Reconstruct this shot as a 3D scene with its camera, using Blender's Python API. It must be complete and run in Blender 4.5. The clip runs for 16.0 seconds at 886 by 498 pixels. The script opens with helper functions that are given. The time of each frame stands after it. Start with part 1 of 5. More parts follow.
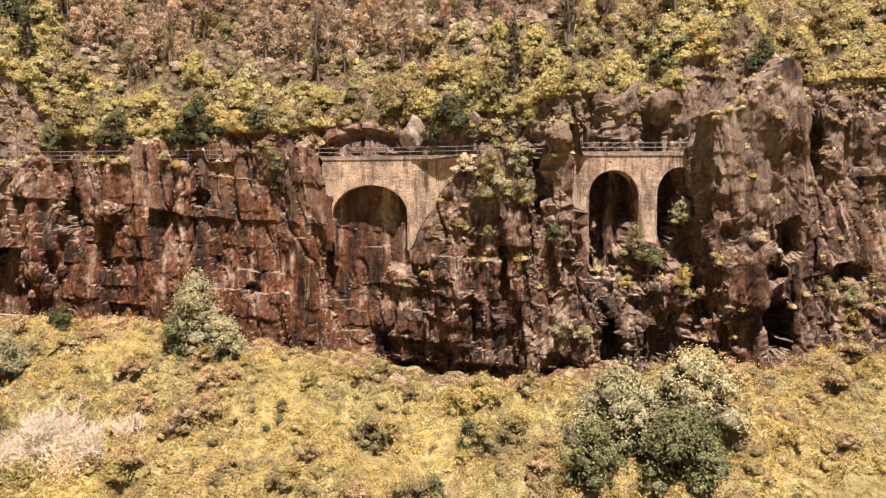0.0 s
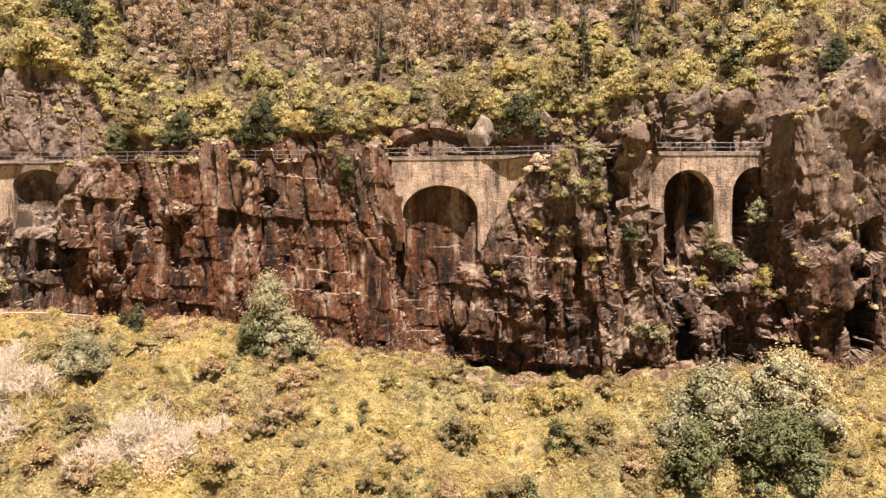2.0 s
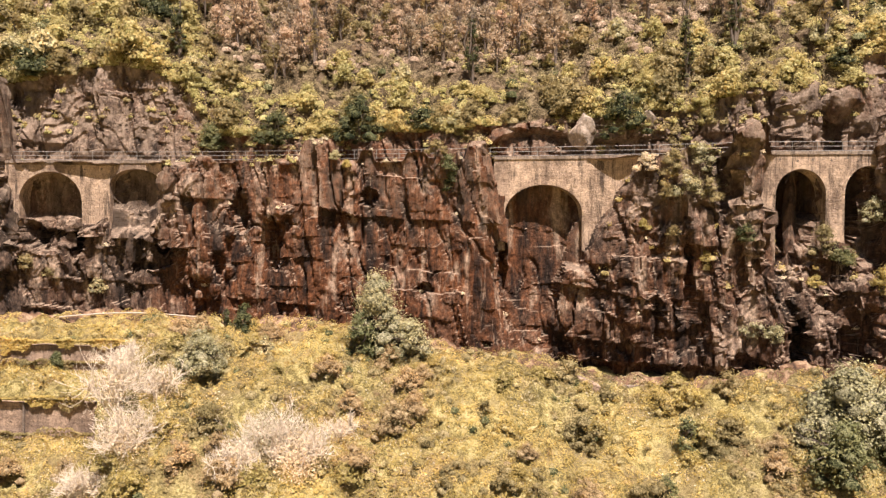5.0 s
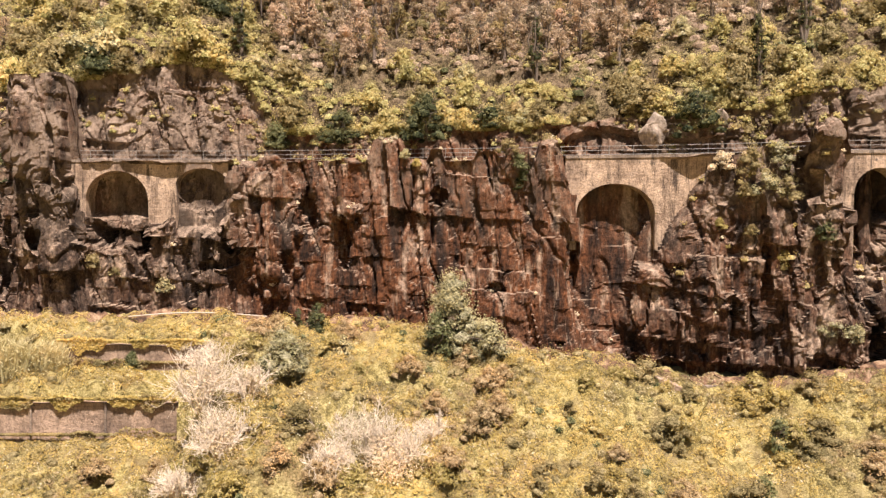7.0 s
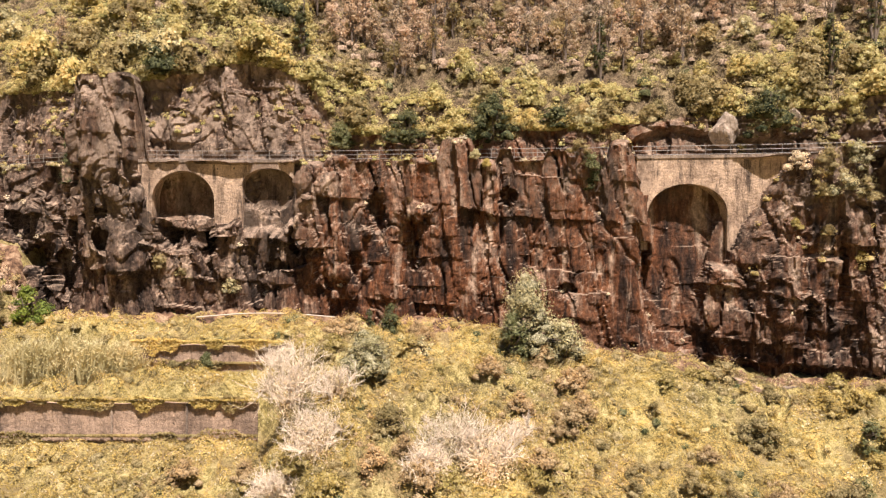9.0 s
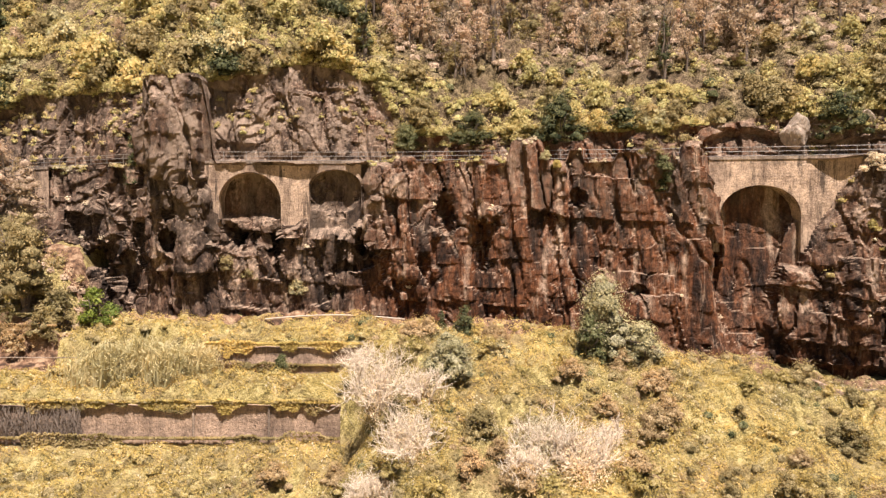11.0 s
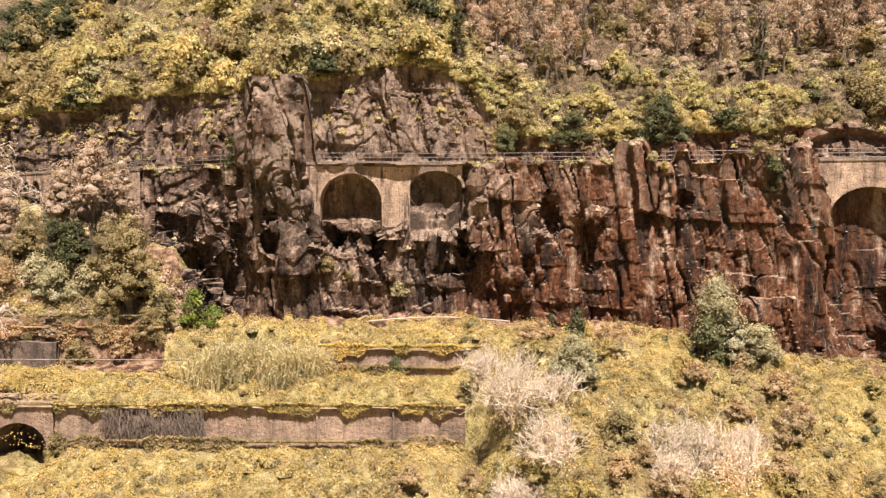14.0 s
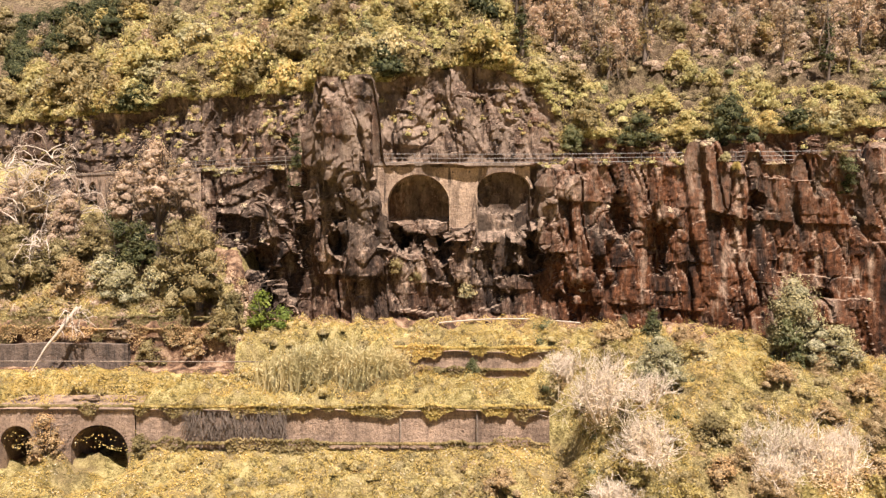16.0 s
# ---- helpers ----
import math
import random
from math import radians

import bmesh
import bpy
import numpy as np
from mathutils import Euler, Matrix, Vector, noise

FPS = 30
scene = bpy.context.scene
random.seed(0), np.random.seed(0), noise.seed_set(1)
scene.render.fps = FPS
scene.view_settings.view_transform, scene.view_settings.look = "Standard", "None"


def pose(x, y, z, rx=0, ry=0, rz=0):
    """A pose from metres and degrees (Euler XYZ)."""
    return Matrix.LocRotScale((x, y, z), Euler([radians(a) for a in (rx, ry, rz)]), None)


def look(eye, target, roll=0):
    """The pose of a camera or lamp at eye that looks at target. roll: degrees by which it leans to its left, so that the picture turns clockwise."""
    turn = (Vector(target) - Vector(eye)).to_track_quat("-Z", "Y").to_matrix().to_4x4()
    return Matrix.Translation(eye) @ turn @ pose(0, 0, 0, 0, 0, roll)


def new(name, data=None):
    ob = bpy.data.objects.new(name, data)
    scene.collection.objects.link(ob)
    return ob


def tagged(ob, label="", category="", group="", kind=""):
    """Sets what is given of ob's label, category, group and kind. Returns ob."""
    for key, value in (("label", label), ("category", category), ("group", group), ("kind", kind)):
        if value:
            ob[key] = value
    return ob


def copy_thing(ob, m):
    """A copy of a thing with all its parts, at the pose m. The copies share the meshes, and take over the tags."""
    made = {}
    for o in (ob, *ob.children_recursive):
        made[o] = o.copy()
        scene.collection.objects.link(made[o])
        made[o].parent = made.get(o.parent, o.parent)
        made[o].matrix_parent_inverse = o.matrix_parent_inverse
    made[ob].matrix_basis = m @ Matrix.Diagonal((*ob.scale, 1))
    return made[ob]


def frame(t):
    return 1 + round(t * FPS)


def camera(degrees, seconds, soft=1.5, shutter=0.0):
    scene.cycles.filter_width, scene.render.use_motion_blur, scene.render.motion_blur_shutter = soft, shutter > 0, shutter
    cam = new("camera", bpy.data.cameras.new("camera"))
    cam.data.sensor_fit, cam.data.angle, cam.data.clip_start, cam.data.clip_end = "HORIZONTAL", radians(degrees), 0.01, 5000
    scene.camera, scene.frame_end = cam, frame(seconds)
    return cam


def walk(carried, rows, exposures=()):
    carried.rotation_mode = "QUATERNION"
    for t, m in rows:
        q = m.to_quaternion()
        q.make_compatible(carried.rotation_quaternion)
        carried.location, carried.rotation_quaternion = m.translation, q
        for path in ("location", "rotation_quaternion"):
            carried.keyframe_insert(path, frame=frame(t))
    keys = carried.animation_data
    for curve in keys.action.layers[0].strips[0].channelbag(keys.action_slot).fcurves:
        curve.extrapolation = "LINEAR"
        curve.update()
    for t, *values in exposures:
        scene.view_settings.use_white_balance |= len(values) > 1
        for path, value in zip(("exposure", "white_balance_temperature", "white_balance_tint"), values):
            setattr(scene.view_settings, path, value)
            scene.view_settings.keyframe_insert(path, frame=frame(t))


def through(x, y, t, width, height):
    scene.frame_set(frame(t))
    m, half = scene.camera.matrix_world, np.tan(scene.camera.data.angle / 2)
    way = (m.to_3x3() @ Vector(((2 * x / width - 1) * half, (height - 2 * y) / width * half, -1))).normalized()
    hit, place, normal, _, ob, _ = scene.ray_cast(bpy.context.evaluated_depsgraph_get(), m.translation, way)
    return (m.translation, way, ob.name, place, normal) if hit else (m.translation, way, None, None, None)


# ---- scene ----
cam = camera(62.0, 16.0, soft=1.3)
METRES, EYE, TILT, LEAN, TURN = 60.0, 24.0, -2.0, 0.0, 0.0
ROWS = [
    (0.0, 0.0, 0.0, 0.0, -0.0, 0.0, 0.0),
    (0.5, -0.0308, 0.0003, 0.0005, 0.05, -0.01, 0.0),
    (1.0, -0.0616, 0.0007, 0.0012, 0.11, -0.04, 0.01),
    (1.5, -0.0925, 0.0012, 0.0019, 0.16, -0.07, 0.01),
    (2.0, -0.1236, 0.0018, 0.0022, 0.21, -0.08, 0.02),
    (2.5, -0.1546, 0.0026, 0.0027, 0.26, -0.11, 0.02),
    (3.0, -0.1858, 0.0034, 0.0032, 0.31, -0.13, 0.02),
    (3.5, -0.217, 0.0043, 0.003, 0.35, -0.14, 0.03),
    (4.0, -0.2461, 0.0053, 0.0031, 0.38, -0.14, 0.04),
    (6.5, -0.4036, 0.0109, 0.0039, 0.48, -0.19, 0.08),
    (7.0, -0.435, 0.0123, 0.004, 0.52, -0.21, 0.08),
    (7.5, -0.4664, 0.0135, 0.0043, 0.55, -0.21, 0.08),
    (8.0, -0.4972, 0.0146, 0.0047, 0.61, -0.23, 0.08),
    (8.5, -0.5286, 0.0158, 0.0047, 0.63, -0.22, 0.08),
    (9.0, -0.5596, 0.0168, 0.0052, 0.68, -0.22, 0.07),
    (11.5, -0.7178, 0.022, 0.0067, 0.8, -0.14, 0.06),
    (12.0, -0.7492, 0.0229, 0.007, 0.84, -0.14, 0.06),
    (12.5, -0.7806, 0.024, 0.0074, 0.88, -0.12, 0.05),
    (13.0, -0.8121, 0.0251, 0.0078, 0.91, -0.1, 0.05),
    (13.5, -0.8434, 0.026, 0.0074, 0.95, -0.08, 0.04),
    (14.0, -0.8746, 0.0271, 0.0075, 0.98, -0.05, 0.03),
    (14.5, -0.9057, 0.028, 0.0076, 1.03, -0.03, 0.04),
    (15.0, -0.9371, 0.0286, 0.0079, 1.05, -0.02, 0.04),
    (15.5, -0.9683, 0.0295, 0.0078, 1.09, 0.02, 0.04),
    (16.0, -0.9994, 0.0306, 0.0078, 1.13, 0.04, 0.05),
]
walk(cam, [(t, pose(0, 0, EYE, TILT, LEAN, TURN) @ pose(METRES * x, METRES * y, METRES * z, 90 + pitch, roll, yaw)) for t, x, y, z, yaw, pitch, roll in ROWS], exposures=((0.0, 1.24, 6250, 18), (16.0, 1.24, 6250, 18)))

# ---- world, sun ----
SUN_ELEV, SUN_AZ = 66.0, 20.0      # degrees up; degrees from straight behind the camera towards its right
world = bpy.data.worlds.new("sky")
scene.world = world
world.use_nodes = True
wn = world.node_tree.nodes
sky = wn.new("ShaderNodeTexSky")
sky.sky_type, sky.sun_disc = "NISHITA", False
sky.sun_elevation, sky.sun_rotation = radians(SUN_ELEV), radians(180 - SUN_AZ)
world.node_tree.links.new(sky.outputs[0], wn["Background"].inputs[0])
wn["Background"].inputs[1].default_value = 0.02
sun = new("sun", bpy.data.lights.new("sun", "SUN"))
sun.data.energy, sun.data.angle, sun.data.color = 5.1, radians(0.6), (1.0, 0.93, 0.82)
_e, _a = radians(SUN_ELEV), radians(SUN_AZ)
sun_way = Vector((math.sin(_a) * math.cos(_e), -math.cos(_a) * math.cos(_e), math.sin(_e)))
sun.matrix_world = look(sun_way * 200, (0, 0, 0))

# ---- number helpers ----
rng = np.random.default_rng(7)


def hashed(ix, iy, iz, seed):
    """A repeatable random number from 0 to 1 for whole-number cells."""
    h = (ix.astype(np.int64) * 374761393 + iy.astype(np.int64) * 668265263 + iz.astype(np.int64) * 2147483647 + seed * 1274126177) & 0xFFFFFFFF
    h = ((h ^ (h >> 13)) * 1274126177) & 0xFFFFFFFF
    h = ((h ^ (h >> 16)) * 2246822519) & 0xFFFFFFFF
    return ((h ^ (h >> 15)) & 0xFFFFFF) / float(0xFFFFFF)


def vnoise(p, seed=0):
    """Smooth noise, -1 to 1, at points p (N, 3)."""
    i = np.floor(p)
    f = p - i
    f = f * f * (3 - 2 * f)
    i = i.astype(np.int64)
    out = np.zeros(len(p))
    for dx in (0, 1):
        wx = f[:, 0] if dx else 1 - f[:, 0]
        for dy in (0, 1):
            wy = f[:, 1] if dy else 1 - f[:, 1]
            for dz in (0, 1):
                wz = f[:, 2] if dz else 1 - f[:, 2]
                out += wx * wy * wz * hashed(i[:, 0] + dx, i[:, 1] + dy, i[:, 2] + dz, seed)
    return out * 2 - 1


def fbm(p, octaves=4, seed=0, gain=0.5):
    out, amp = np.zeros(len(p)), 1.0
    for k in range(octaves):
        out += amp * vnoise(p * 2.03 ** k + 17.3 * k, seed + k)
        amp *= gain
    return out


def lumps(p, seed=0, tilt=1.4, round_off=0.9):
    """Broken rock: the upper hull of tilted, slightly rounded planes, one in each cell of a jittered lattice. Gives height and the nearness to a crease."""
    i = np.floor(p).astype(np.int64)
    best, second = np.full(len(p), -9.0), np.full(len(p), -9.0)
    for dx in (-1, 0, 1):
        for dy in (-1, 0, 1):
            for dz in (-1, 0, 1):
                c = i + np.array((dx, dy, dz))
                r = [hashed(c[:, 0], c[:, 1], c[:, 2], seed + k) for k in range(7)]
                d = p - c - np.stack(r[:3], 1)
                h = 0.8 * r[3] + tilt * ((r[4] - 0.5) * d[:, 0] + (r[5] - 0.5) * d[:, 1] + (r[6] - 0.62) * d[:, 2]) - round_off * (d * d).sum(1)
                second = np.maximum(second, np.minimum(best, h))
                best = np.maximum(best, h)
    return (best - best.mean()) / max(best.std(), 1e-6), best - second


def smooth(a, b, x):
    t = np.clip((x - a) / (b - a), 0, 1)
    return t * t * (3 - 2 * t)


def mesh_from(name, verts, faces, material, flat=True):
    """A mesh from arrays of corners and of faces with equal corner counts."""
    me = bpy.data.meshes.new(name)
    verts, faces = np.asarray(verts, dtype=np.float32), np.asarray(faces, dtype=np.int32)
    n, k = faces.shape
    me.vertices.add(len(verts))
    me.vertices.foreach_set("co", verts.ravel())
    me.loops.add(n * k)
    me.loops.foreach_set("vertex_index", faces.ravel())
    me.polygons.add(n)
    me.polygons.foreach_set("loop_start", np.arange(0, n * k, k, dtype=np.int32))
    me.polygons.foreach_set("use_smooth", np.full(n, not flat))
    me.update(calc_edges=True)
    me.materials.append(material)
    return me


def grid_faces(rows, cols):
    a = (np.arange(rows - 1)[:, None] * cols + np.arange(cols - 1)[None, :]).ravel()
    return np.stack((a, a + 1, a + cols + 1, a + cols), 1)


def part(name, data, parent=None, label="", at=None):
    """One mesh object under a thing or a part; data is a mesh, or a bmesh with its material."""
    ob = new(name, data)
    if parent is not None:
        ob.parent = parent
    if at is not None:
        ob.matrix_basis = at
    return tagged(ob, label) if label else ob


def from_bm(name, bm, material, smooth_faces=False):
    me = bpy.data.meshes.new(name)
    bmesh.ops.recalc_face_normals(bm, faces=bm.faces)
    for f in bm.faces:
        f.smooth = smooth_faces
    bm.to_mesh(me)
    bm.free()
    me.materials.append(material)
    return me


def box_into(bm, x0, x1, y0, y1, z0, z1, bevel=0.0):
    made = bmesh.ops.create_cube(bm, size=1.0, matrix=Matrix.LocRotScale(((x0 + x1) / 2, (y0 + y1) / 2, (z0 + z1) / 2), None, (x1 - x0, y1 - y0, z1 - z0)))
    if bevel:
        edges = list({e for v in made["verts"] for e in v.link_edges})
        bmesh.ops.bevel(bm, geom=edges, offset=bevel, segments=1, affect="EDGES")


def tube(points, radii, sides=6):
    """Corners and quads of a tapered tube through points."""
    pts = np.asarray(points, float)
    n = len(pts)
    verts = []
    for k in range(n):
        d = pts[min(k + 1, n - 1)] - pts[max(k - 1, 0)]
        d /= max(np.linalg.norm(d), 1e-6)
        a = np.cross(d, (0.31, 0.9, 0.17))
        a /= max(np.linalg.norm(a), 1e-6)
        b = np.cross(d, a)
        for s in range(sides):
            th = 2 * math.pi * s / sides
            verts.append(pts[k] + radii[k] * (math.cos(th) * a + math.sin(th) * b))
    faces = [(k * sides + s, k * sides + (s + 1) % sides, (k + 1) * sides + (s + 1) % sides, (k + 1) * sides + s) for k in range(n - 1) for s in range(sides)]
    return np.array(verts), np.array(faces)


def merged(pieces):
    verts, faces, base = [], [], 0
    for v, f in pieces:
        verts.append(v)
        faces.append(np.asarray(f) + base)
        base += len(v)
    return np.concatenate(verts), np.concatenate(faces)


# ---- materials ----
def nodes_of(name):
    m = bpy.data.materials.new(name)
    m.use_nodes = True
    nt = m.node_tree
    return m, nt, nt.nodes["Principled BSDF"], nt.nodes["Material Output"]


def ramp(nt, fac, stops):
    r = nt.nodes.new("ShaderNodeValToRGB")
    while len(r.color_ramp.elements) < len(stops):
        r.color_ramp.elements.new(0.5)
    for e, (at, col) in zip(r.color_ramp.elements, stops):
        e.position, e.color = at, (*col, 1)
    nt.links.new(fac, r.inputs[0])
    return r.outputs[0]


def noise_of(nt, scale, detail=4.0, stretch=(1, 1, 1), rough=0.6, kind="noise"):
    tc = nt.nodes.new("ShaderNodeNewGeometry")
    mp = nt.nodes.new("ShaderNodeMapping")
    mp.inputs["Scale"].default_value = [scale * s for s in stretch]
    nt.links.new(tc.outputs["Position"], mp.inputs[0])
    if kind == "voronoi":
        t = nt.nodes.new("ShaderNodeTexVoronoi")
        t.feature = "DISTANCE_TO_EDGE"
        t.inputs["Scale"].default_value = 1.0
    else:
        t = nt.nodes.new("ShaderNodeTexNoise")
        t.inputs["Scale"].default_value, t.inputs["Detail"].default_value, t.inputs["Roughness"].default_value = 1.0, detail, rough
    nt.links.new(mp.outputs[0], t.inputs["Vector"])
    return t.outputs[0]


def mixed(nt, fac, a, b, mode="MIX"):
    m = nt.nodes.new("ShaderNodeMix")
    m.data_type, m.blend_type = "RGBA", mode
    for sock, v in ((m.inputs["Factor"], fac), (m.inputs["A"], a), (m.inputs["B"], b)):
        if isinstance(v, bpy.types.NodeSocket):
            nt.links.new(v, sock)
        elif isinstance(v, tuple):
            sock.default_value = (*v, 1)
        else:
            sock.default_value = v
    return m.outputs["Result"]


def bumped(nt, bsdf, height, strength, distance):
    b = nt.nodes.new("ShaderNodeBump")
    b.inputs["Strength"].default_value, b.inputs["Distance"].default_value = strength, distance
    nt.links.new(height, b.inputs["Height"])
    nt.links.new(b.outputs[0], bsdf.inputs["Normal"])


def rock_material(name, grey, rust, dark, pale, rusty=((0.0, 0.3), (0.38, 0.36), (0.43, 0.78), (0.58, 0.78), (0.63, 0.43), (1.0, 0.43))):
    m, nt, bsdf, _ = nodes_of(name)
    zone = noise_of(nt, 0.06, 3.0, (1.0, 1.0, 0.7))
    streak = noise_of(nt, 0.5, 5.0, (1.0, 1.0, 0.22), 0.6)
    patch = noise_of(nt, 0.28, 7.0, (1, 1, 0.8), 0.68)
    grain = noise_of(nt, 2.4, 9.0, (1, 1, 0.8), 0.75)
    geo = nt.nodes.new("ShaderNodeNewGeometry")
    xyz = nt.nodes.new("ShaderNodeSeparateXYZ")
    nt.links.new(geo.outputs["Position"], xyz.inputs[0])
    span = nt.nodes.new("ShaderNodeMapRange")
    span.inputs["From Min"].default_value, span.inputs["From Max"].default_value = -130, 70
    nt.links.new(xyz.outputs[0], span.inputs["Value"])
    bed = ramp(nt, span.outputs[0], [(p, (v, v, v)) for p, v in rusty])
    zone = mixed(nt, 0.5, zone, bed)
    base = mixed(nt, ramp(nt, zone, ((0.38, (0, 0, 0)), (0.6, (1, 1, 1)))), grey, rust)
    base = mixed(nt, ramp(nt, patch, ((0.52, (0, 0, 0)), (0.62, (0.55, 0.55, 0.55)))), base, grey)
    base = mixed(nt, ramp(nt, streak, ((0.36, (0.9, 0.9, 0.9)), (0.5, (0, 0, 0)))), base, dark)
    base = mixed(nt, ramp(nt, streak, ((0.54, (0, 0, 0)), (0.66, (0.85, 0.85, 0.85)))), base, pale)
    base = mixed(nt, ramp(nt, patch, ((0.34, (0.85, 0.85, 0.85)), (0.44, (0, 0, 0)))), base, dark)
    drip = noise_of(nt, 1.3, 7.0, (1.0, 1.0, 0.06), 0.68)
    base = mixed(nt, ramp(nt, drip, ((0.36, (0.75, 0.75, 0.75)), (0.42, (0, 0, 0)))), base, dark)
    base = mixed(nt, ramp(nt, drip, ((0.6, (0, 0, 0)), (0.7, (0.7, 0.7, 0.7)))), base, pale)
    # sunlit look painted in: faces turned upwards mix towards the pale tone
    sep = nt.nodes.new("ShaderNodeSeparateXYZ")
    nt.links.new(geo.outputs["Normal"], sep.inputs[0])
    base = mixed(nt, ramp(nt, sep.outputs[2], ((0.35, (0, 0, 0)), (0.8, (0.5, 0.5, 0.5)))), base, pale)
    base = mixed(nt, 0.75, base, ramp(nt, grain, ((0.3, (0.12, 0.11, 0.1)), (0.48, (0.9, 0.89, 0.88)), (0.66, (2.3, 2.2, 2.1)))), "MULTIPLY")
    # pale weathering towards the crests
    high = nt.nodes.new("ShaderNodeMapRange")
    high.inputs["From Min"].default_value, high.inputs["From Max"].default_value = 20.0, 35.0
    nt.links.new(xyz.outputs[2], high.inputs["Value"])
    bleach = mixed(nt, 1.0, high.outputs[0], ramp(nt, noise_of(nt, 0.4, 6.0, (1, 1, 0.6), 0.65), ((0.42, (0.08, 0.08, 0.08)), (0.58, (0.9, 0.9, 0.9)))), "MULTIPLY")
    base = mixed(nt, mixed(nt, 1.0, bleach, ramp(nt, span.outputs[0], ((0.255, (0.25, 0.25, 0.25)), (0.28, (1, 1, 1)), (0.40, (1, 1, 1)), (0.45, (0.45, 0.45, 0.45)), (0.6, (0.45, 0.45, 0.45)), (0.66, (0.9, 0.9, 0.9)))), "MULTIPLY"), base, mixed(nt, 0.7, grey, pale))
    # hairline joints
    line = noise_of(nt, 0.55, 5.0, (1.0, 1.0, 0.5), 0.6)
    joint = ramp(nt, line, ((0.485, (1, 1, 1)), (0.5, (0, 0, 0)), (0.515, (1, 1, 1))))
    base = mixed(nt, mixed(nt, 1.0, ramp(nt, patch, ((0.45, (0, 0, 0)), (0.6, (1, 1, 1)))), (0.6, 0.6, 0.6), "MULTIPLY"), base, joint, "MULTIPLY")
    nt.links.new(base, bsdf.inputs["Base Color"])
    bsdf.inputs["Roughness"].default_value = 0.92
    bsdf.inputs["Specular IOR Level"].default_value = 0.2
    tall = mixed(nt, 0.1, noise_of(nt, 1.5, 9.0, (1, 1, 0.75), 0.72), joint)
    bumped(nt, bsdf, tall, 1.0, 0.55)
    return m


def earth_material(name, stops, scale=0.5):
    m, nt, bsdf, _ = nodes_of(name)
    col = ramp(nt, noise_of(nt, scale, 6.0), stops)
    col = mixed(nt, 0.5, col, ramp(nt, noise_of(nt, 6.0, 5.0), ((0.3, (0.5, 0.5, 0.5)), (0.7, (1.3, 1.3, 1.3)))), "MULTIPLY")
    nt.links.new(col, bsdf.inputs["Base Color"])
    bsdf.inputs["Roughness"].default_value = 0.95
    bsdf.inputs["Specular IOR Level"].default_value = 0.1
    bumped(nt, bsdf, noise_of(nt, 3.0, 6.0), 0.8, 0.25)
    return m


def thicket_material(name, dark, mid, light, rust):
    """Ground hidden by vines and litter: fine leafy speckle in drifts."""
    m, nt, bsdf, _ = nodes_of(name)
    speck = noise_of(nt, 4.8, 6.0, rough=0.8)
    col = ramp(nt, mixed(nt, 0.45, speck, noise_of(nt, 1.1, 4.0)), ((0.43, dark), (0.5, mid), (0.57, light)))
    col = mixed(nt, ramp(nt, noise_of(nt, 0.2, 4.0), ((0.48, (0, 0, 0)), (0.64, (0.75, 0.75, 0.75)))), col, mixed(nt, speck, dark, rust))
    nt.links.new(col, bsdf.inputs["Base Color"])
    bsdf.inputs["Roughness"].default_value = 0.9
    bsdf.inputs["Specular IOR Level"].default_value = 0.1
    bumped(nt, bsdf, speck, 1.0, 0.4)
    return m


def leaf_material(name, dark, mid, light, through=0.25):
    """Leaves differ clump by clump and plant by plant."""
    m, nt, bsdf, out = nodes_of(name)
    geo = nt.nodes.new("ShaderNodeNewGeometry")
    info = nt.nodes.new("ShaderNodeObjectInfo")
    pick = mixed(nt, 0.84, geo.outputs["Random Per Island"], ramp(nt, noise_of(nt, 0.9, 2.0), ((0.25, (0.16, 0.16, 0.16)), (0.75, (0.84, 0.84, 0.84)))))
    col = ramp(nt, pick, ((0.1, dark), (0.5, mid), (0.9, light)))
    col = mixed(nt, 0.6, col, ramp(nt, noise_of(nt, 0.18, 3.0), ((0.35, (0.66, 0.68, 0.62)), (0.65, (1.25, 1.15, 1.05)))), "MULTIPLY")
    col = mixed(nt, 0.7, col, ramp(nt, info.outputs["Random"], ((0.0, (0.75, 0.8, 0.75)), (1.0, (1.2, 1.12, 1.0)))), "MULTIPLY")
    nt.links.new(col, bsdf.inputs["Base Color"])
    bsdf.inputs["Roughness"].default_value = 0.6
    bsdf.inputs["Specular IOR Level"].default_value = 0.25
    tr = nt.nodes.new("ShaderNodeBsdfTranslucent")
    nt.links.new(col, tr.inputs[0])
    mix = nt.nodes.new("ShaderNodeMixShader")
    mix.inputs[0].default_value = through
    nt.links.new(bsdf.outputs[0], mix.inputs[1])
    nt.links.new(tr.outputs[0], mix.inputs[2])
    nt.links.new(mix.outputs[0], out.inputs[0])
    return m


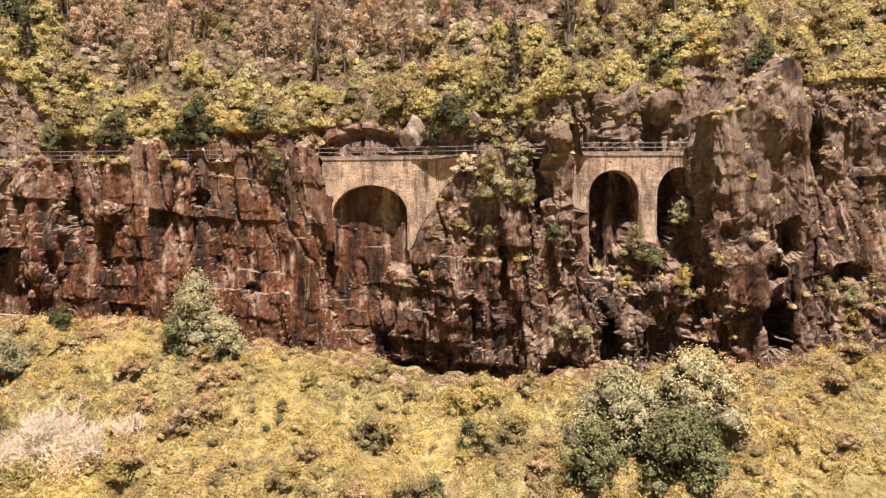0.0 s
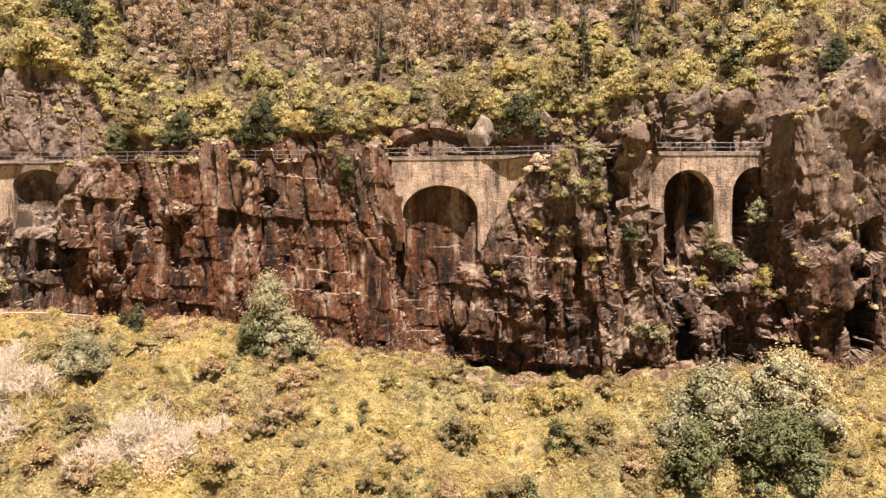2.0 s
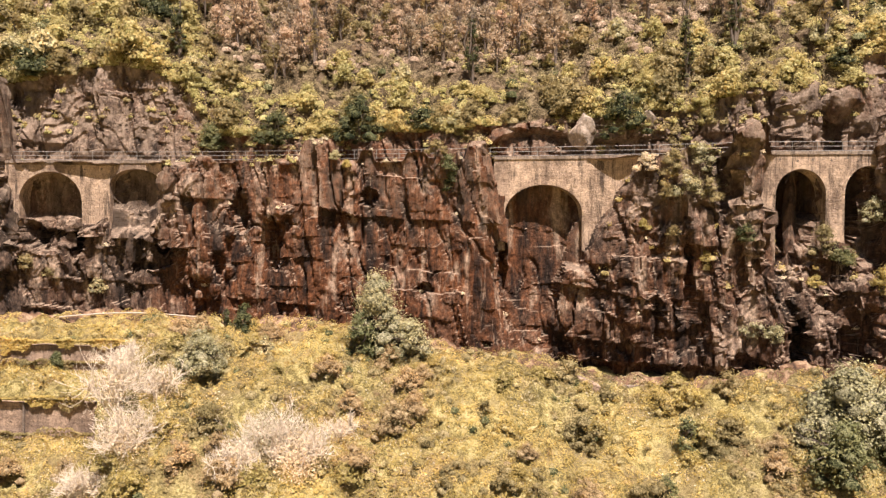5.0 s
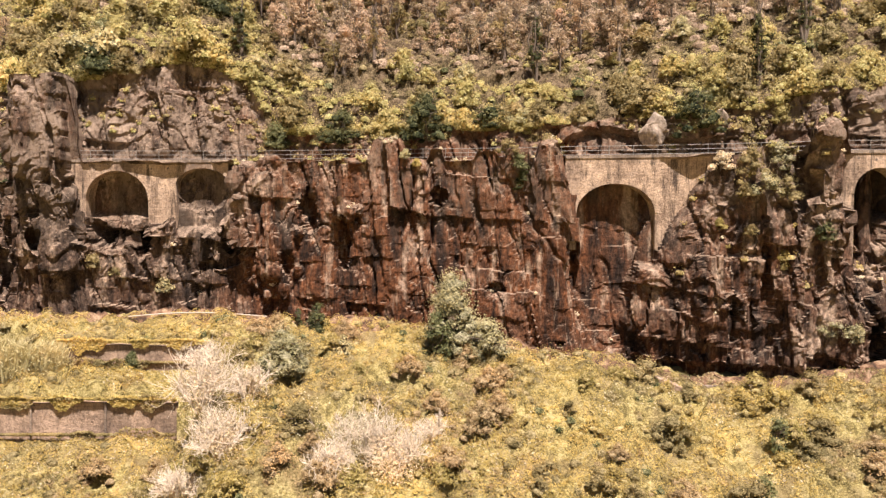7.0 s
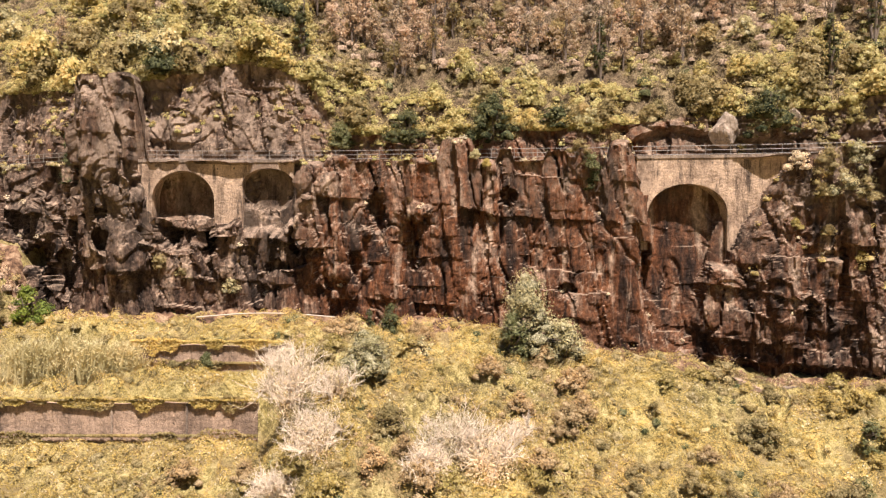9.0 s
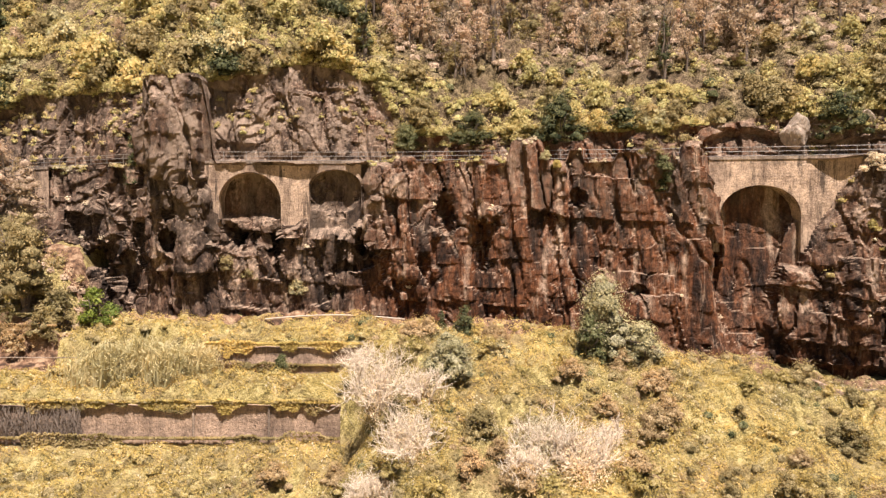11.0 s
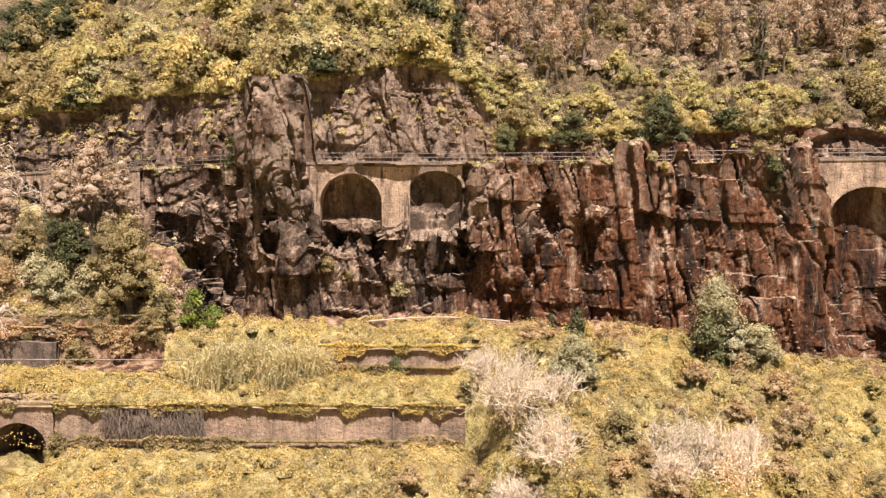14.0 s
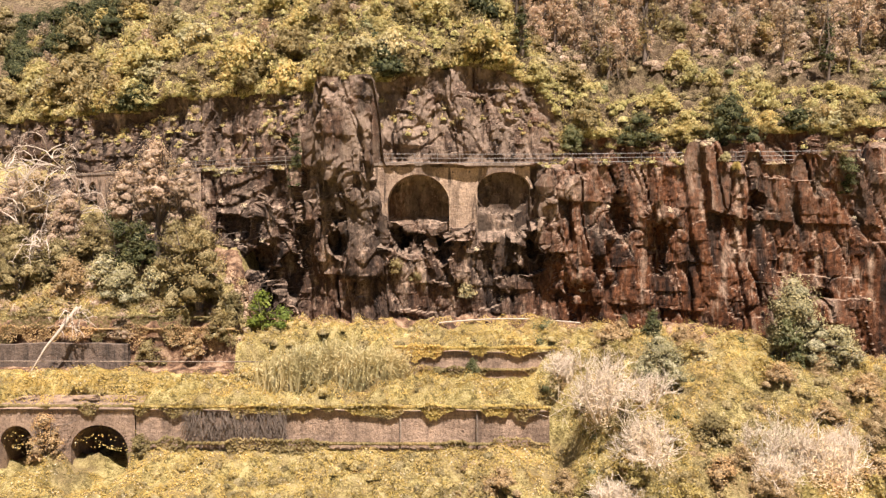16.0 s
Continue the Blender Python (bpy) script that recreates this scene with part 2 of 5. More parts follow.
def masonry_material(name, light, dark, stain, course=(0.55, 0.28), depth=0.5, drips=0.9):
    m, nt, bsdf, _ = nodes_of(name)
    tc = nt.nodes.new("ShaderNodeNewGeometry")
    mp = nt.nodes.new("ShaderNodeMapping")
    mp.inputs["Rotation"].default_value = (radians(90), 0, 0)
    nt.links.new(tc.outputs["Position"], mp.inputs[0])
    br = nt.nodes.new("ShaderNodeTexBrick")
    br.inputs["Color1"].default_value, br.inputs["Color2"].default_value, br.inputs["Mortar"].default_value = (*light, 1), (*dark, 1), (*[c * 0.6 for c in dark], 1)
    br.inputs["Scale"].default_value, br.inputs["Brick Width"].default_value, br.inputs["Row Height"].default_value = 1.0, course[0], course[1]
    br.inputs["Mortar Size"].default_value = 0.02
    nt.links.new(mp.outputs[0], br.inputs["Vector"])
    plain = ramp(nt, noise_of(nt, 0.7, 8.0, rough=0.7), ((0.34, dark), (0.5, light), (0.66, tuple(min(1.25 * c, 0.8) for c in light))))
    col = mixed(nt, ramp(nt, noise_of(nt, 0.3, 4.0), ((0.42, (0, 0, 0)), (0.6, (depth, depth, depth)))), plain, br.outputs[0])
    drip = noise_of(nt, 1.3, 8.0, (1, 1, 0.12), 0.75)
    col = mixed(nt, ramp(nt, drip, ((0.5, (0, 0, 0)), (0.62, (drips, drips, drips)))), col, stain)
    blotch = noise_of(nt, 0.4, 7.0, (1, 1, 0.45), 0.7)
    col = mixed(nt, ramp(nt, blotch, ((0.5, (0, 0, 0)), (0.62, (0.75, 0.75, 0.75)))), col, tuple(0.5 * (a + b) for a, b in zip(dark, stain)))
    col = mixed(nt, ramp(nt, blotch, ((0.36, (0.6, 0.6, 0.6)), (0.44, (0, 0, 0)))), col, tuple(min(1.35 * c, 0.8) for c in light))
    pits = noise_of(nt, 2.6, 3.0)
    col = mixed(nt, ramp(nt, pits, ((0.26, (0.85, 0.85, 0.85)), (0.33, (0, 0, 0)))), col, tuple(0.4 * c for c in stain))
    col = mixed(nt, 0.8, col, ramp(nt, noise_of(nt, 5.0, 7.0, rough=0.7), ((0.3, (0.45, 0.44, 0.43)), (0.5, (1, 1, 1)), (0.7, (1.4, 1.38, 1.35)))), "MULTIPLY")
    nt.links.new(col, bsdf.inputs["Base Color"])
    bsdf.inputs["Roughness"].default_value = 0.9
    bumped(nt, bsdf, noise_of(nt, 3.0, 8.0, rough=0.7), 0.9, 0.2)
    return m


def plain_material(name, light, dark, rough=0.7, metal=0.0, scale=8.0):
    m, nt, bsdf, _ = nodes_of(name)
    nt.links.new(ramp(nt, noise_of(nt, scale, 5.0), ((0.3, dark), (0.7, light))), bsdf.inputs["Base Color"])
    bsdf.inputs["Roughness"].default_value, bsdf.inputs["Metallic"].default_value = rough, metal
    return m


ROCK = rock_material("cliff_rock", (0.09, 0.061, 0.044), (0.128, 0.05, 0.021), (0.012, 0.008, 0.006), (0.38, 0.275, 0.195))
PALE_ROCK = rock_material("pale_rock", (0.21, 0.155, 0.115), (0.21, 0.12, 0.075), (0.04, 0.028, 0.02), (0.6, 0.48, 0.37))
# hillside litter, darkened to paint in the shade between bushes
SHADED_HILL_FLOOR = thicket_material("shaded_hill_floor", (0.035, 0.025, 0.012), (0.15, 0.108, 0.056), (0.33, 0.245, 0.14), (0.3, 0.2, 0.13))
THICKET = thicket_material("thicket", (0.17, 0.13, 0.048), (0.41, 0.32, 0.115), (0.6, 0.48, 0.215), (0.42, 0.29, 0.16))
# bare earth with the shade of bank and cliff foot in its brown
SHADE_SOIL = earth_material("shaded_earth", ((0.36, (0.05, 0.03, 0.02)), (0.5, (0.17, 0.095, 0.055)), (0.62, (0.33, 0.22, 0.135))), 1.1)
MASONRY = masonry_material("lime_masonry", (0.47, 0.33, 0.225), (0.21, 0.135, 0.088), (0.05, 0.031, 0.02), depth=0.45)
FIELDSTONE = masonry_material("field_stone", (0.36, 0.245, 0.165), (0.2, 0.13, 0.088), (0.07, 0.046, 0.03), (0.7, 0.3), 0.6, 0.4)
CONCRETE = masonry_material("old_concrete", (0.34, 0.255, 0.185), (0.21, 0.15, 0.11), (0.085, 0.065, 0.05), (1.2, 0.5), 0.4)
# weathered, stained concrete, its tones lowered further for the shadow on it
STAINED_SHADED = masonry_material("stained_shaded_concrete", (0.15, 0.105, 0.075), (0.09, 0.062, 0.045), (0.03, 0.021, 0.015), (1.6, 0.6), 0.5)
STEEL = plain_material("painted_steel", (0.27, 0.24, 0.21), (0.15, 0.13, 0.11), 0.5, 0.2)
BARK = plain_material("bark", (0.20, 0.15, 0.11), (0.09, 0.065, 0.05), 0.9)
DEAD_WOOD = plain_material("grey_dead_wood", (0.62, 0.51, 0.4), (0.36, 0.28, 0.21), 0.9)
PALE_WOOD = plain_material("bleached_wood", (0.78, 0.66, 0.51), (0.56, 0.44, 0.32), 0.9)
LEAF_YELLOW = leaf_material("yellow_leaves", (0.26, 0.195, 0.06), (0.49, 0.375, 0.122), (0.71, 0.565, 0.255), 0.4)
LEAF_BRIGHT = leaf_material("fresh_green_leaves", (0.07, 0.1, 0.015), (0.19, 0.24, 0.04), (0.36, 0.4, 0.09), 0.4)
LEAF_LIME = leaf_material("yellow_green_leaves", (0.29, 0.24, 0.092), (0.55, 0.45, 0.19), (0.78, 0.665, 0.38), 0.45)
LEAF_OLIVE = leaf_material("olive_leaves", (0.15, 0.117, 0.048), (0.32, 0.25, 0.112), (0.51, 0.41, 0.225), 0.42)
LEAF_DARK = leaf_material("dark_leaves", (0.04, 0.044, 0.017), (0.11, 0.112, 0.043), (0.27, 0.25, 0.11), 0.3)
LEAF_GREEN = leaf_material("green_leaves", (0.07, 0.08, 0.03), (0.19, 0.19, 0.08), (0.45, 0.40, 0.21), 0.35)
LEAF_GREY = leaf_material("grey_green_leaves", (0.2, 0.175, 0.085), (0.52, 0.455, 0.25), (0.8, 0.7, 0.46), 0.4)
LEAF_BROWN = leaf_material("withered_leaves", (0.25, 0.18, 0.125), (0.48, 0.36, 0.25), (0.67, 0.525, 0.385), 0.42)
LEAF_TAN = leaf_material("pinkish_dry_leaves", (0.34, 0.235, 0.17), (0.60, 0.44, 0.325), (0.77, 0.60, 0.46), 0.42)
LEAF_RUST = leaf_material("rust_leaves", (0.25, 0.165, 0.085), (0.49, 0.345, 0.18), (0.66, 0.5, 0.29), 0.42)
HEART = {}
LEAF_STRAW = leaf_material("straw", (0.55, 0.45, 0.31), (0.74, 0.63, 0.46), (0.88, 0.78, 0.6), 0.4)

# fillings in darker tones of each leaf colour: painted shade inside the clumps
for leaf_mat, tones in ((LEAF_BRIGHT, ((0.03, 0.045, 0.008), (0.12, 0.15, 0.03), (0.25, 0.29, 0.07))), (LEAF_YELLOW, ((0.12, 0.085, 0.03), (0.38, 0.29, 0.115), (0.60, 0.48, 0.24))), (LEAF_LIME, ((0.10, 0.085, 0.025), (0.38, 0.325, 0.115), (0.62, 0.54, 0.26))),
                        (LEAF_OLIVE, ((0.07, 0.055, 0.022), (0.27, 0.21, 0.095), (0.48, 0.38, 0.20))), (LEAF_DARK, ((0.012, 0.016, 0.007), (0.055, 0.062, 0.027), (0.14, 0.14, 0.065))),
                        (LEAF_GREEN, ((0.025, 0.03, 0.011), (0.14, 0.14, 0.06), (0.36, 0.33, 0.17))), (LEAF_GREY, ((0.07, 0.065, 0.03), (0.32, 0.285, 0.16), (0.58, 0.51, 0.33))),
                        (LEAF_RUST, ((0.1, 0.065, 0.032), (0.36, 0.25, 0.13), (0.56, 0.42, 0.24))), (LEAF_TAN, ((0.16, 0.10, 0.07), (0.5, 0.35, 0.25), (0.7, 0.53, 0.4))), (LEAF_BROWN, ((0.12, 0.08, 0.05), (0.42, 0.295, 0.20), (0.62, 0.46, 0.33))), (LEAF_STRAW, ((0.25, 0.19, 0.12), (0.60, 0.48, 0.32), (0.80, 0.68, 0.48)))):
    HEART[leaf_mat.name] = thicket_material("shaded_mass_of_" + leaf_mat.name, *(tuple(k * c for c in tone) for k, tone in zip((1.0, 1.0, 1.0) if leaf_mat in (LEAF_DARK, LEAF_GREEN, LEAF_GREY) else (1.5, 1.2, 1.05), tones)), tones[1])

# ---- plan of the cliff ----
DECK = 31.25
LINE_X = (-300, -140, -118, -112, -106, -100, -94, -88, -84, -80, -75, -69, -60, -51, -46, -40, -30, -20, -13, -8, -2.5, 3, 9, 12, 14.5, 27, 40, 62, 300)
LINE_Y = (135, 112, 104, 101.5, 98.5, 96.5, 94.5, 92, 90, 88, 86, 85.2, 85.9, 86.2, 86, 85.4, 84.5, 83.4, 82, 81.4, 80.7, 79.6, 78, 77, 76.5, 76.3, 78, 80, 95)
FACE_X = (-300, -140, -118, -100, -92, -84, -78, -76, -70, -68.4, -58, -50, -44, -36, -26, -20, -14, -8, -3, 2, 6, 12, 17, 21, 24.6, 25.6, 34, 36.5, 45, 62, 300)
FACE_TOP = (135, 111, 103.5, 96.2, 93.8, 90, 87.2, 83.9, 83.3, 84.6, 84.9, 85, 84.0, 82.6, 82.6, 81.6, 80.6, 80.6, 80.3, 78, 76, 75, 76.8, 76.6, 76.3, 70.3, 69.8, 75, 76, 77, 95)
FACE_LOW = (130, 105, 99, 94, 92.5, 88.5, 86.3, 84.6, 84.2, 85, 85.2, 84.8, 83.6, 82.5, 81.6, 80.4, 80.2, 79.8, 78.6, 77.3, 76.3, 75.2, 74.6, 73, 70.4, 70.4, 70.4, 72, 73, 75, 92)
# hollows: x, z, half width, half height, depth
HOLLOWS = ((17.6, 26, 2.5, 5.5, 5.0), (22.4, 26, 1.5, 5.5, 5.0), (-64.4, 26.0, 3.6, 4.6, 2.3), (-54.8, 28.2, 3.2, 3.6, 1.8),
           (-67.2, 22.8, 1.4, 1.3, 3.6), (-61.6, 22, 0.8, 1.8, 3.2), (-41.8, 25.2, 0.8, 2.2, 2.6), (-37.8, 21.8, 0.5, 3.0, 1.4), (-27.3, 26.9, 0.9, 0.9, 2.4), (-21.1, 16.4, 0.8, 0.8, 1.6),
           (33.2, 22.6, 1.4, 1.7, 4.0), (31.4, 19.2, 1.2, 1.1, 2.6), (31.6, 14.2, 1.5, 3.6, 4.5), (17.0, 11.4, 1.0, 2.6, 3.2), (10.0, 28.6, 0.6, 3.6, 3.0))
HOLES = ((37.8, 31.9, 1.5, 2.3, 5.0), (-73.2, 25.2, 0.7, 0.6, 1.8), (-73.4, 22.2, 0.8, 0.9, 2.2), (-71.2, 28.5, 0.6, 0.7, 1.6), (-77.4, 28.3, 0.9, 3.5, 2.4), (-84.6, 20.0, 1.8, 1.5, 3.2), (-79.6, 18.5, 1.0, 2.4, 2.6),
         (-51.5, 21.8, 0.5, 1.1, 1.8), (-53.6, 19.0, 1.2, 0.8, 1.8), (40.5, 19.0, 2.4, 0.7, 2.2), (2.6, 8.2, 8.0, 0.9, 1.8), (6.2, 19.0, 0.3, 5.0, 1.2), (3.2, 16.0, 0.3, 4.0, 1.0), (20.8, 11.5, 0.7, 2.0, 1.8))
# masses that stand forward: x, z, half width, half height, reach
BULGES = ((28.6, 30.0, 4.0, 6.5, 1.0), (33.6, 33.5, 3.0, 3.2, 1.3), (28.6, 18.6, 3.6, 3.8, 1.9), (26.0, 12.5, 2.6, 3.0, 1.0), (12.4, 27.0, 2.2, 9.0, 1.6), (-38.0, 25.2, 1.9, 1.1, 1.5), (-46.6, 24.0, 3.6, 8.0, 0.9),
          (1.0, 19.5, 1.8, 7.0, 0.8), (4.8, 24.0, 2.4, 4.0, 0.9), (9.0, 15.0, 2.4, 5.0, 0.8), (-69.8, 20.5, 2.2, 3.2, 1.0), (-72.5, 33.0, 3.6, 6.0, 0.9), (-82.6, 24.5, 2.0, 3.6, 1.6), (22.5, 16.8, 3.0, 1.6, 1.4))


# where masonry shows above the rock: x and z of the line, and its openings
SEATS = (((-13.6, -12.7, -11.9, -11.5, -4.1, -3.5, -2.6, -0.5, 2.0), (30.8, 27.2, 26.3, 20.0, 19.5, 21.4, 23.2, 26.8, 30.6), ((-11.7, -4.0),)),
         ((-69.6, -68.4, -67.9, -61.0, -60.6, -58.0, -57.6, -52.0, -51.6, -50.8), (30.0, 27.0, 22.5, 22.5, 24.2, 24.6, 23.0, 24.0, 28.6, 31.0), ((-67.9, -60.9), (-57.7, -51.7))),
         ((13.4, 14.3, 15.1, 20.2, 22.1, 24.5), (28.0, 22.5, 21.5, 21.5, 21.0, 21.0), ((15.1, 20.2), (22.1, 24.6))))


def line_y(x):
    return np.interp(x, LINE_X, LINE_Y)


# rock standing up in front of the path: x, half width, height
RIM = ((-72.6, 5.0, 9.8), (-33, 2.4, 2.3), (-27.6, 1.1, 1.3), (-22, 1.6, 1.0), (-18.4, 1.8, 1.0), (-15.2, 1.5, 1.8), (12.3, 2.1, 3.7), (7.5, 2.4, 0.8), (-46.5, 1.5, 0.6))


def rim_rise(x):
    out = 0.35 * np.maximum(fbm(np.stack((x * 0.45, 0 * x, 0 * x), 1), 3, 15), 0)
    for cx, w, h in RIM:
        out = np.maximum(out, h * smooth(0, 1, (1 - np.abs(x - cx) / w) * 2.4))
    for x0, x1 in ((-67.9, -50.5), (-13, -1), (14.5, 23.3)):
        out = out * (1 - smooth(x0 - 0.8, x0, x) * (1 - smooth(x1, x1 + 0.8, x)))
    return out


def ledge_z(x):
    """The path's level, and the tops of the buttress that it tunnels through."""
    rise = np.interp(x, (24.7, 25.9, 29, 31.5, 33.5, 35.2, 37, 60, 240, 300), (0, 4.2, 5.0, 8.0, 7.6, 4.4, 3.6, 3.2, 2.5, 0))
    return DECK - 0.25 + rise * (1 + 0.14 * fbm(np.stack((x * 0.7, 0 * x, 0 * x), 1), 3, 19))


def back_rise(x):
    """Height of the bare rock behind the path."""
    return np.interp(x, (-300, -120, -104, -99, -84, -78, -68, -60, -54, -49.8, -47.8, -10, 0, 8, 14, 27, 40, 300), (9, 9, 9, 11, 10, 10, 10.5, 13, 12.0, 9.5, 3.4, 4.2, 5.0, 5.0, 7.0, 7.0, 5, 5))


def face_y(x, z):
    y = np.interp(x, FACE_X, FACE_LOW) + (np.interp(x, FACE_X, FACE_TOP) - np.interp(x, FACE_X, FACE_LOW)) * smooth(12, 25, z)
    built = 0 * x
    for x0, x1 in ((-69, -51), (-13, 0), (14, 23.3)):
        built = np.maximum(built, smooth(x0 - 2, x0, x) * (1 - smooth(x1, x1 + 2, x)))
    y = y + 0.7 * smooth(21, 31.5, z) * (1 - built) * (1 - smooth(-79, -77, x) * (1 - smooth(-69, -68, x)))
    # the scoop under the single arch: soft on one side, a hard edge on the other
    west = np.interp(z, (8, 16, 24, 31), (-12.0, -12.0, -12.3, -12.3))
    east = np.interp(z, (9, 12, 16, 20, 24, 28), (-8.0, -7.8, -7.0, -5.2, -4.2, -3.8))
    back = np.interp(z, (8, 13, 18, 24, 29, 31), (79.6, 81.4, 82.6, 83.1, 83.2, 83.2))
    inside = smooth(-2.6, 1.2, x - west) * (1 - smooth(-0.5, 0.5, x - east))
    y = y + inside * (back - y)
    shape = np.shape(x)
    flat = np.stack((np.ravel(x), 0 * np.ravel(x), np.ravel(z)), 1)
    ragged = (0.22 * fbm(flat * 0.7, 3, 141)).reshape(shape)
    for cx, cz, rx, rz, depth in HOLLOWS + HOLES:
        d = np.sqrt(((x - cx) / rx) ** 2 + ((z - cz) / rz) ** 2) + ragged
        y = y + depth * smooth(0, 1, (1.2 - d) * (2.0 if rx > 2 else 3.2))
    for cx, cz, rx, rz, reach in BULGES:
        d = np.sqrt(((x - cx) / rx) ** 2 + ((z - cz) / rz) ** 2) + ragged
        y = y - reach * smooth(0, 1, (1.25 - d) * 1.5)
    return y


N_FACE, N_LEDGE, N_BACK, N_HILL = 176, 16, 60, 56
HILL_ROW = N_FACE + N_LEDGE + N_BACK


def build_cliff():
    xs = np.concatenate((-126 - np.geomspace(0.3, 174, 40)[::-1], np.arange(-126, -78.2, 0.18), np.arange(-78.2, -67.2, 0.11), np.arange(-67.2, 24.2, 0.18), np.arange(24.2, 26.2, 0.06), np.arange(26.2, 52, 0.18), 52 + np.geomspace(0.3, 240, 40)))
    rows = HILL_ROW + N_HILL
    X = np.repeat(xs[None, :], rows, 0)
    Y, Z = np.zeros_like(X), np.zeros_like(X)
    lz, br = ledge_z(xs), back_rise(xs)
    s = np.linspace(0, 1, N_FACE)[:, None]
    rim = rim_rise(xs)
    Z[:N_FACE] = 4 + (lz[None, :] + rim[None, :] - 4) * s
    Y[:N_FACE] = face_y(X[:N_FACE], Z[:N_FACE])
    edge = Y[N_FACE - 1]
    inner = np.maximum(line_y(xs) + 2.3, edge + 0.6)
    s = (np.arange(1, N_LEDGE + 1) / N_LEDGE)[:, None]
    Z[N_FACE:N_FACE + N_LEDGE] = lz + rim * (1 - smooth(0.1, 0.42, s))
    Y[N_FACE:N_FACE + N_LEDGE] = edge + (inner - edge) * s
    s = (np.arange(1, N_BACK + 1) / N_BACK)[:, None]
    a = N_FACE + N_LEDGE
    Z[a:a + N_BACK] = lz + br * s
    Y[a:a + N_BACK] = inner + 0.16 * br * s + 0.9 * s ** 3
    top_y, top_z = Y[a + N_BACK - 1], Z[a + N_BACK - 1]
    run = np.concatenate((np.arange(1, 43) * 0.7, 29.4 + np.geomspace(0.9, 120, 14)))[:, None]
    Y[a + N_BACK:] = top_y + run
    crest = top_z - 0.74 * top_y
    even = np.convolve(np.pad(crest, 40, mode="edge"), np.ones(81) / 81, mode="valid")
    near = np.exp(-run / 4.0)
    Z[a + N_BACK:] = 0.74 * (top_y + run) + crest * near + even * (1 - near) + 1.6 * (1 - np.exp(-run / 3.0))
    P = np.stack((X, Y, Z), 2)
    # displacement along the smooth surface's normal
    du, dv = np.gradient(P, axis=1), np.gradient(P, axis=0)
    N = np.cross(du, dv)
    N /= np.maximum(np.linalg.norm(N, axis=2, keepdims=True), 1e-6)
    bed = HILL_ROW + 6
    p = P[:bed].reshape(-1, 3)
    warp = np.stack((fbm(p * 0.35, 3, 11), fbm(p * 0.35, 3, 21), fbm(p * 0.35, 3, 31)), 1)
    q = p + 0.32 * warp + np.stack((0.14 * p[:, 2], 0 * p[:, 2], 0.1 * p[:, 0]), 1)
    slabs = smooth(-50, -44, p[:, 0]) * (1 - smooth(-14, -6, p[:, 0]))
    blocks = np.maximum(smooth(-4, 2, p[:, 0]), 1 - smooth(-54, -48, p[:, 0])) * smooth(-0.6, 0.4, fbm(p * 0.12, 2, 68) + 0.1)
    big, crease = lumps(q * np.array((0.2, 0.2, 0.06)), 3, 2.0, 0.35)
    long, seam = lumps(q * np.array((0.45, 0.45, 0.09)), 9, 2.2, 0.35)
    thin, slit = lumps(q * np.array((1.0, 1.0, 0.22)) + 3.1, 23, 2.2, 0.4)
    mid, split = lumps(q * np.array((0.55, 0.55, 0.26)), 5, 2.4, 0.35)
    bite, _ = lumps(q * np.array((0.36, 0.36, 0.16)) + 7.7, 13, 2.0, 0.5)
    small, chip = lumps(q * np.array((1.3, 1.3, 0.6)), 17, 2.4, 0.4)
    fine = fbm(p * np.array((2.6, 2.6, 1.5)), 3, 51, 0.6)
    low = fbm(p * np.array((0.16, 0.16, 0.06)), 3, 41)
    # ledges: abrupt from below, weathered back above
    u = p[:, 2] / 3.4 + 1.8 * fbm(p * np.array((0.16, 0.16, 0.1)), 3, 61)
    u = u - np.floor(u)
    ledge = smooth(0.0, 0.16, u) * (1 - u) * smooth(0.0, 0.5, fbm(p * 0.25, 2, 63) + 0.2 + 0.3 * blocks - 0.35 * slabs)
    rock = 0.5 * big + 0.27 * long + 0.13 * thin + (0.09 + 0.09 * blocks) * mid - 0.16 * bite + (0.03 + 0.04 * blocks) * small + 0.06 * fine + 0.5 * low + 0.42 * ledge * (1 - 0.75 * slabs)
    gash = smooth(0.06, 0.0, np.abs(fbm(q * np.array((0.3, 0.3, 0.05)), 2, 77))) * smooth(0.0, 0.4, fbm(p * 0.13, 2, 79))
    rock = rock - 0.9 * gash - 0.3 * smooth(0.05, 0.0, crease) - 0.25 * smooth(0.05, 0.0, seam) - 0.2 * blocks * smooth(0.06, 0.0, split) - 0.06 * smooth(0.06, 0.0, slit) - 0.04 * smooth(0.08, 0.0, chip) - 0.1
    massive = smooth(24.5, 26.5, p[:, 0]) * (1 - smooth(35, 37, p[:, 0])) * smooth(15, 18, p[:, 2])
    rock = rock * (1 - 0.5 * massive) + 0.12 * massive * big
    h = P[HILL_ROW - 14:].reshape(-1, 3)
    soil = 0.9 * fbm(h * 0.1, 3, 71) + 1.2 * (1 - np.abs(fbm(h * 0.3, 2, 72)) * 1.3) + 0.6 * (1 - np.abs(vnoise(h * 0.95, 73)) * 1.5)
    r = np.arange(rows)[:, None] + 0 * X
    on_ledge = smooth(N_FACE - 5, N_FACE, r) * (1 - smooth(a, a + 5, r))
    on_hill = smooth(HILL_ROW - 12, HILL_ROW + 5, r)
    bridged = np.zeros_like(X)
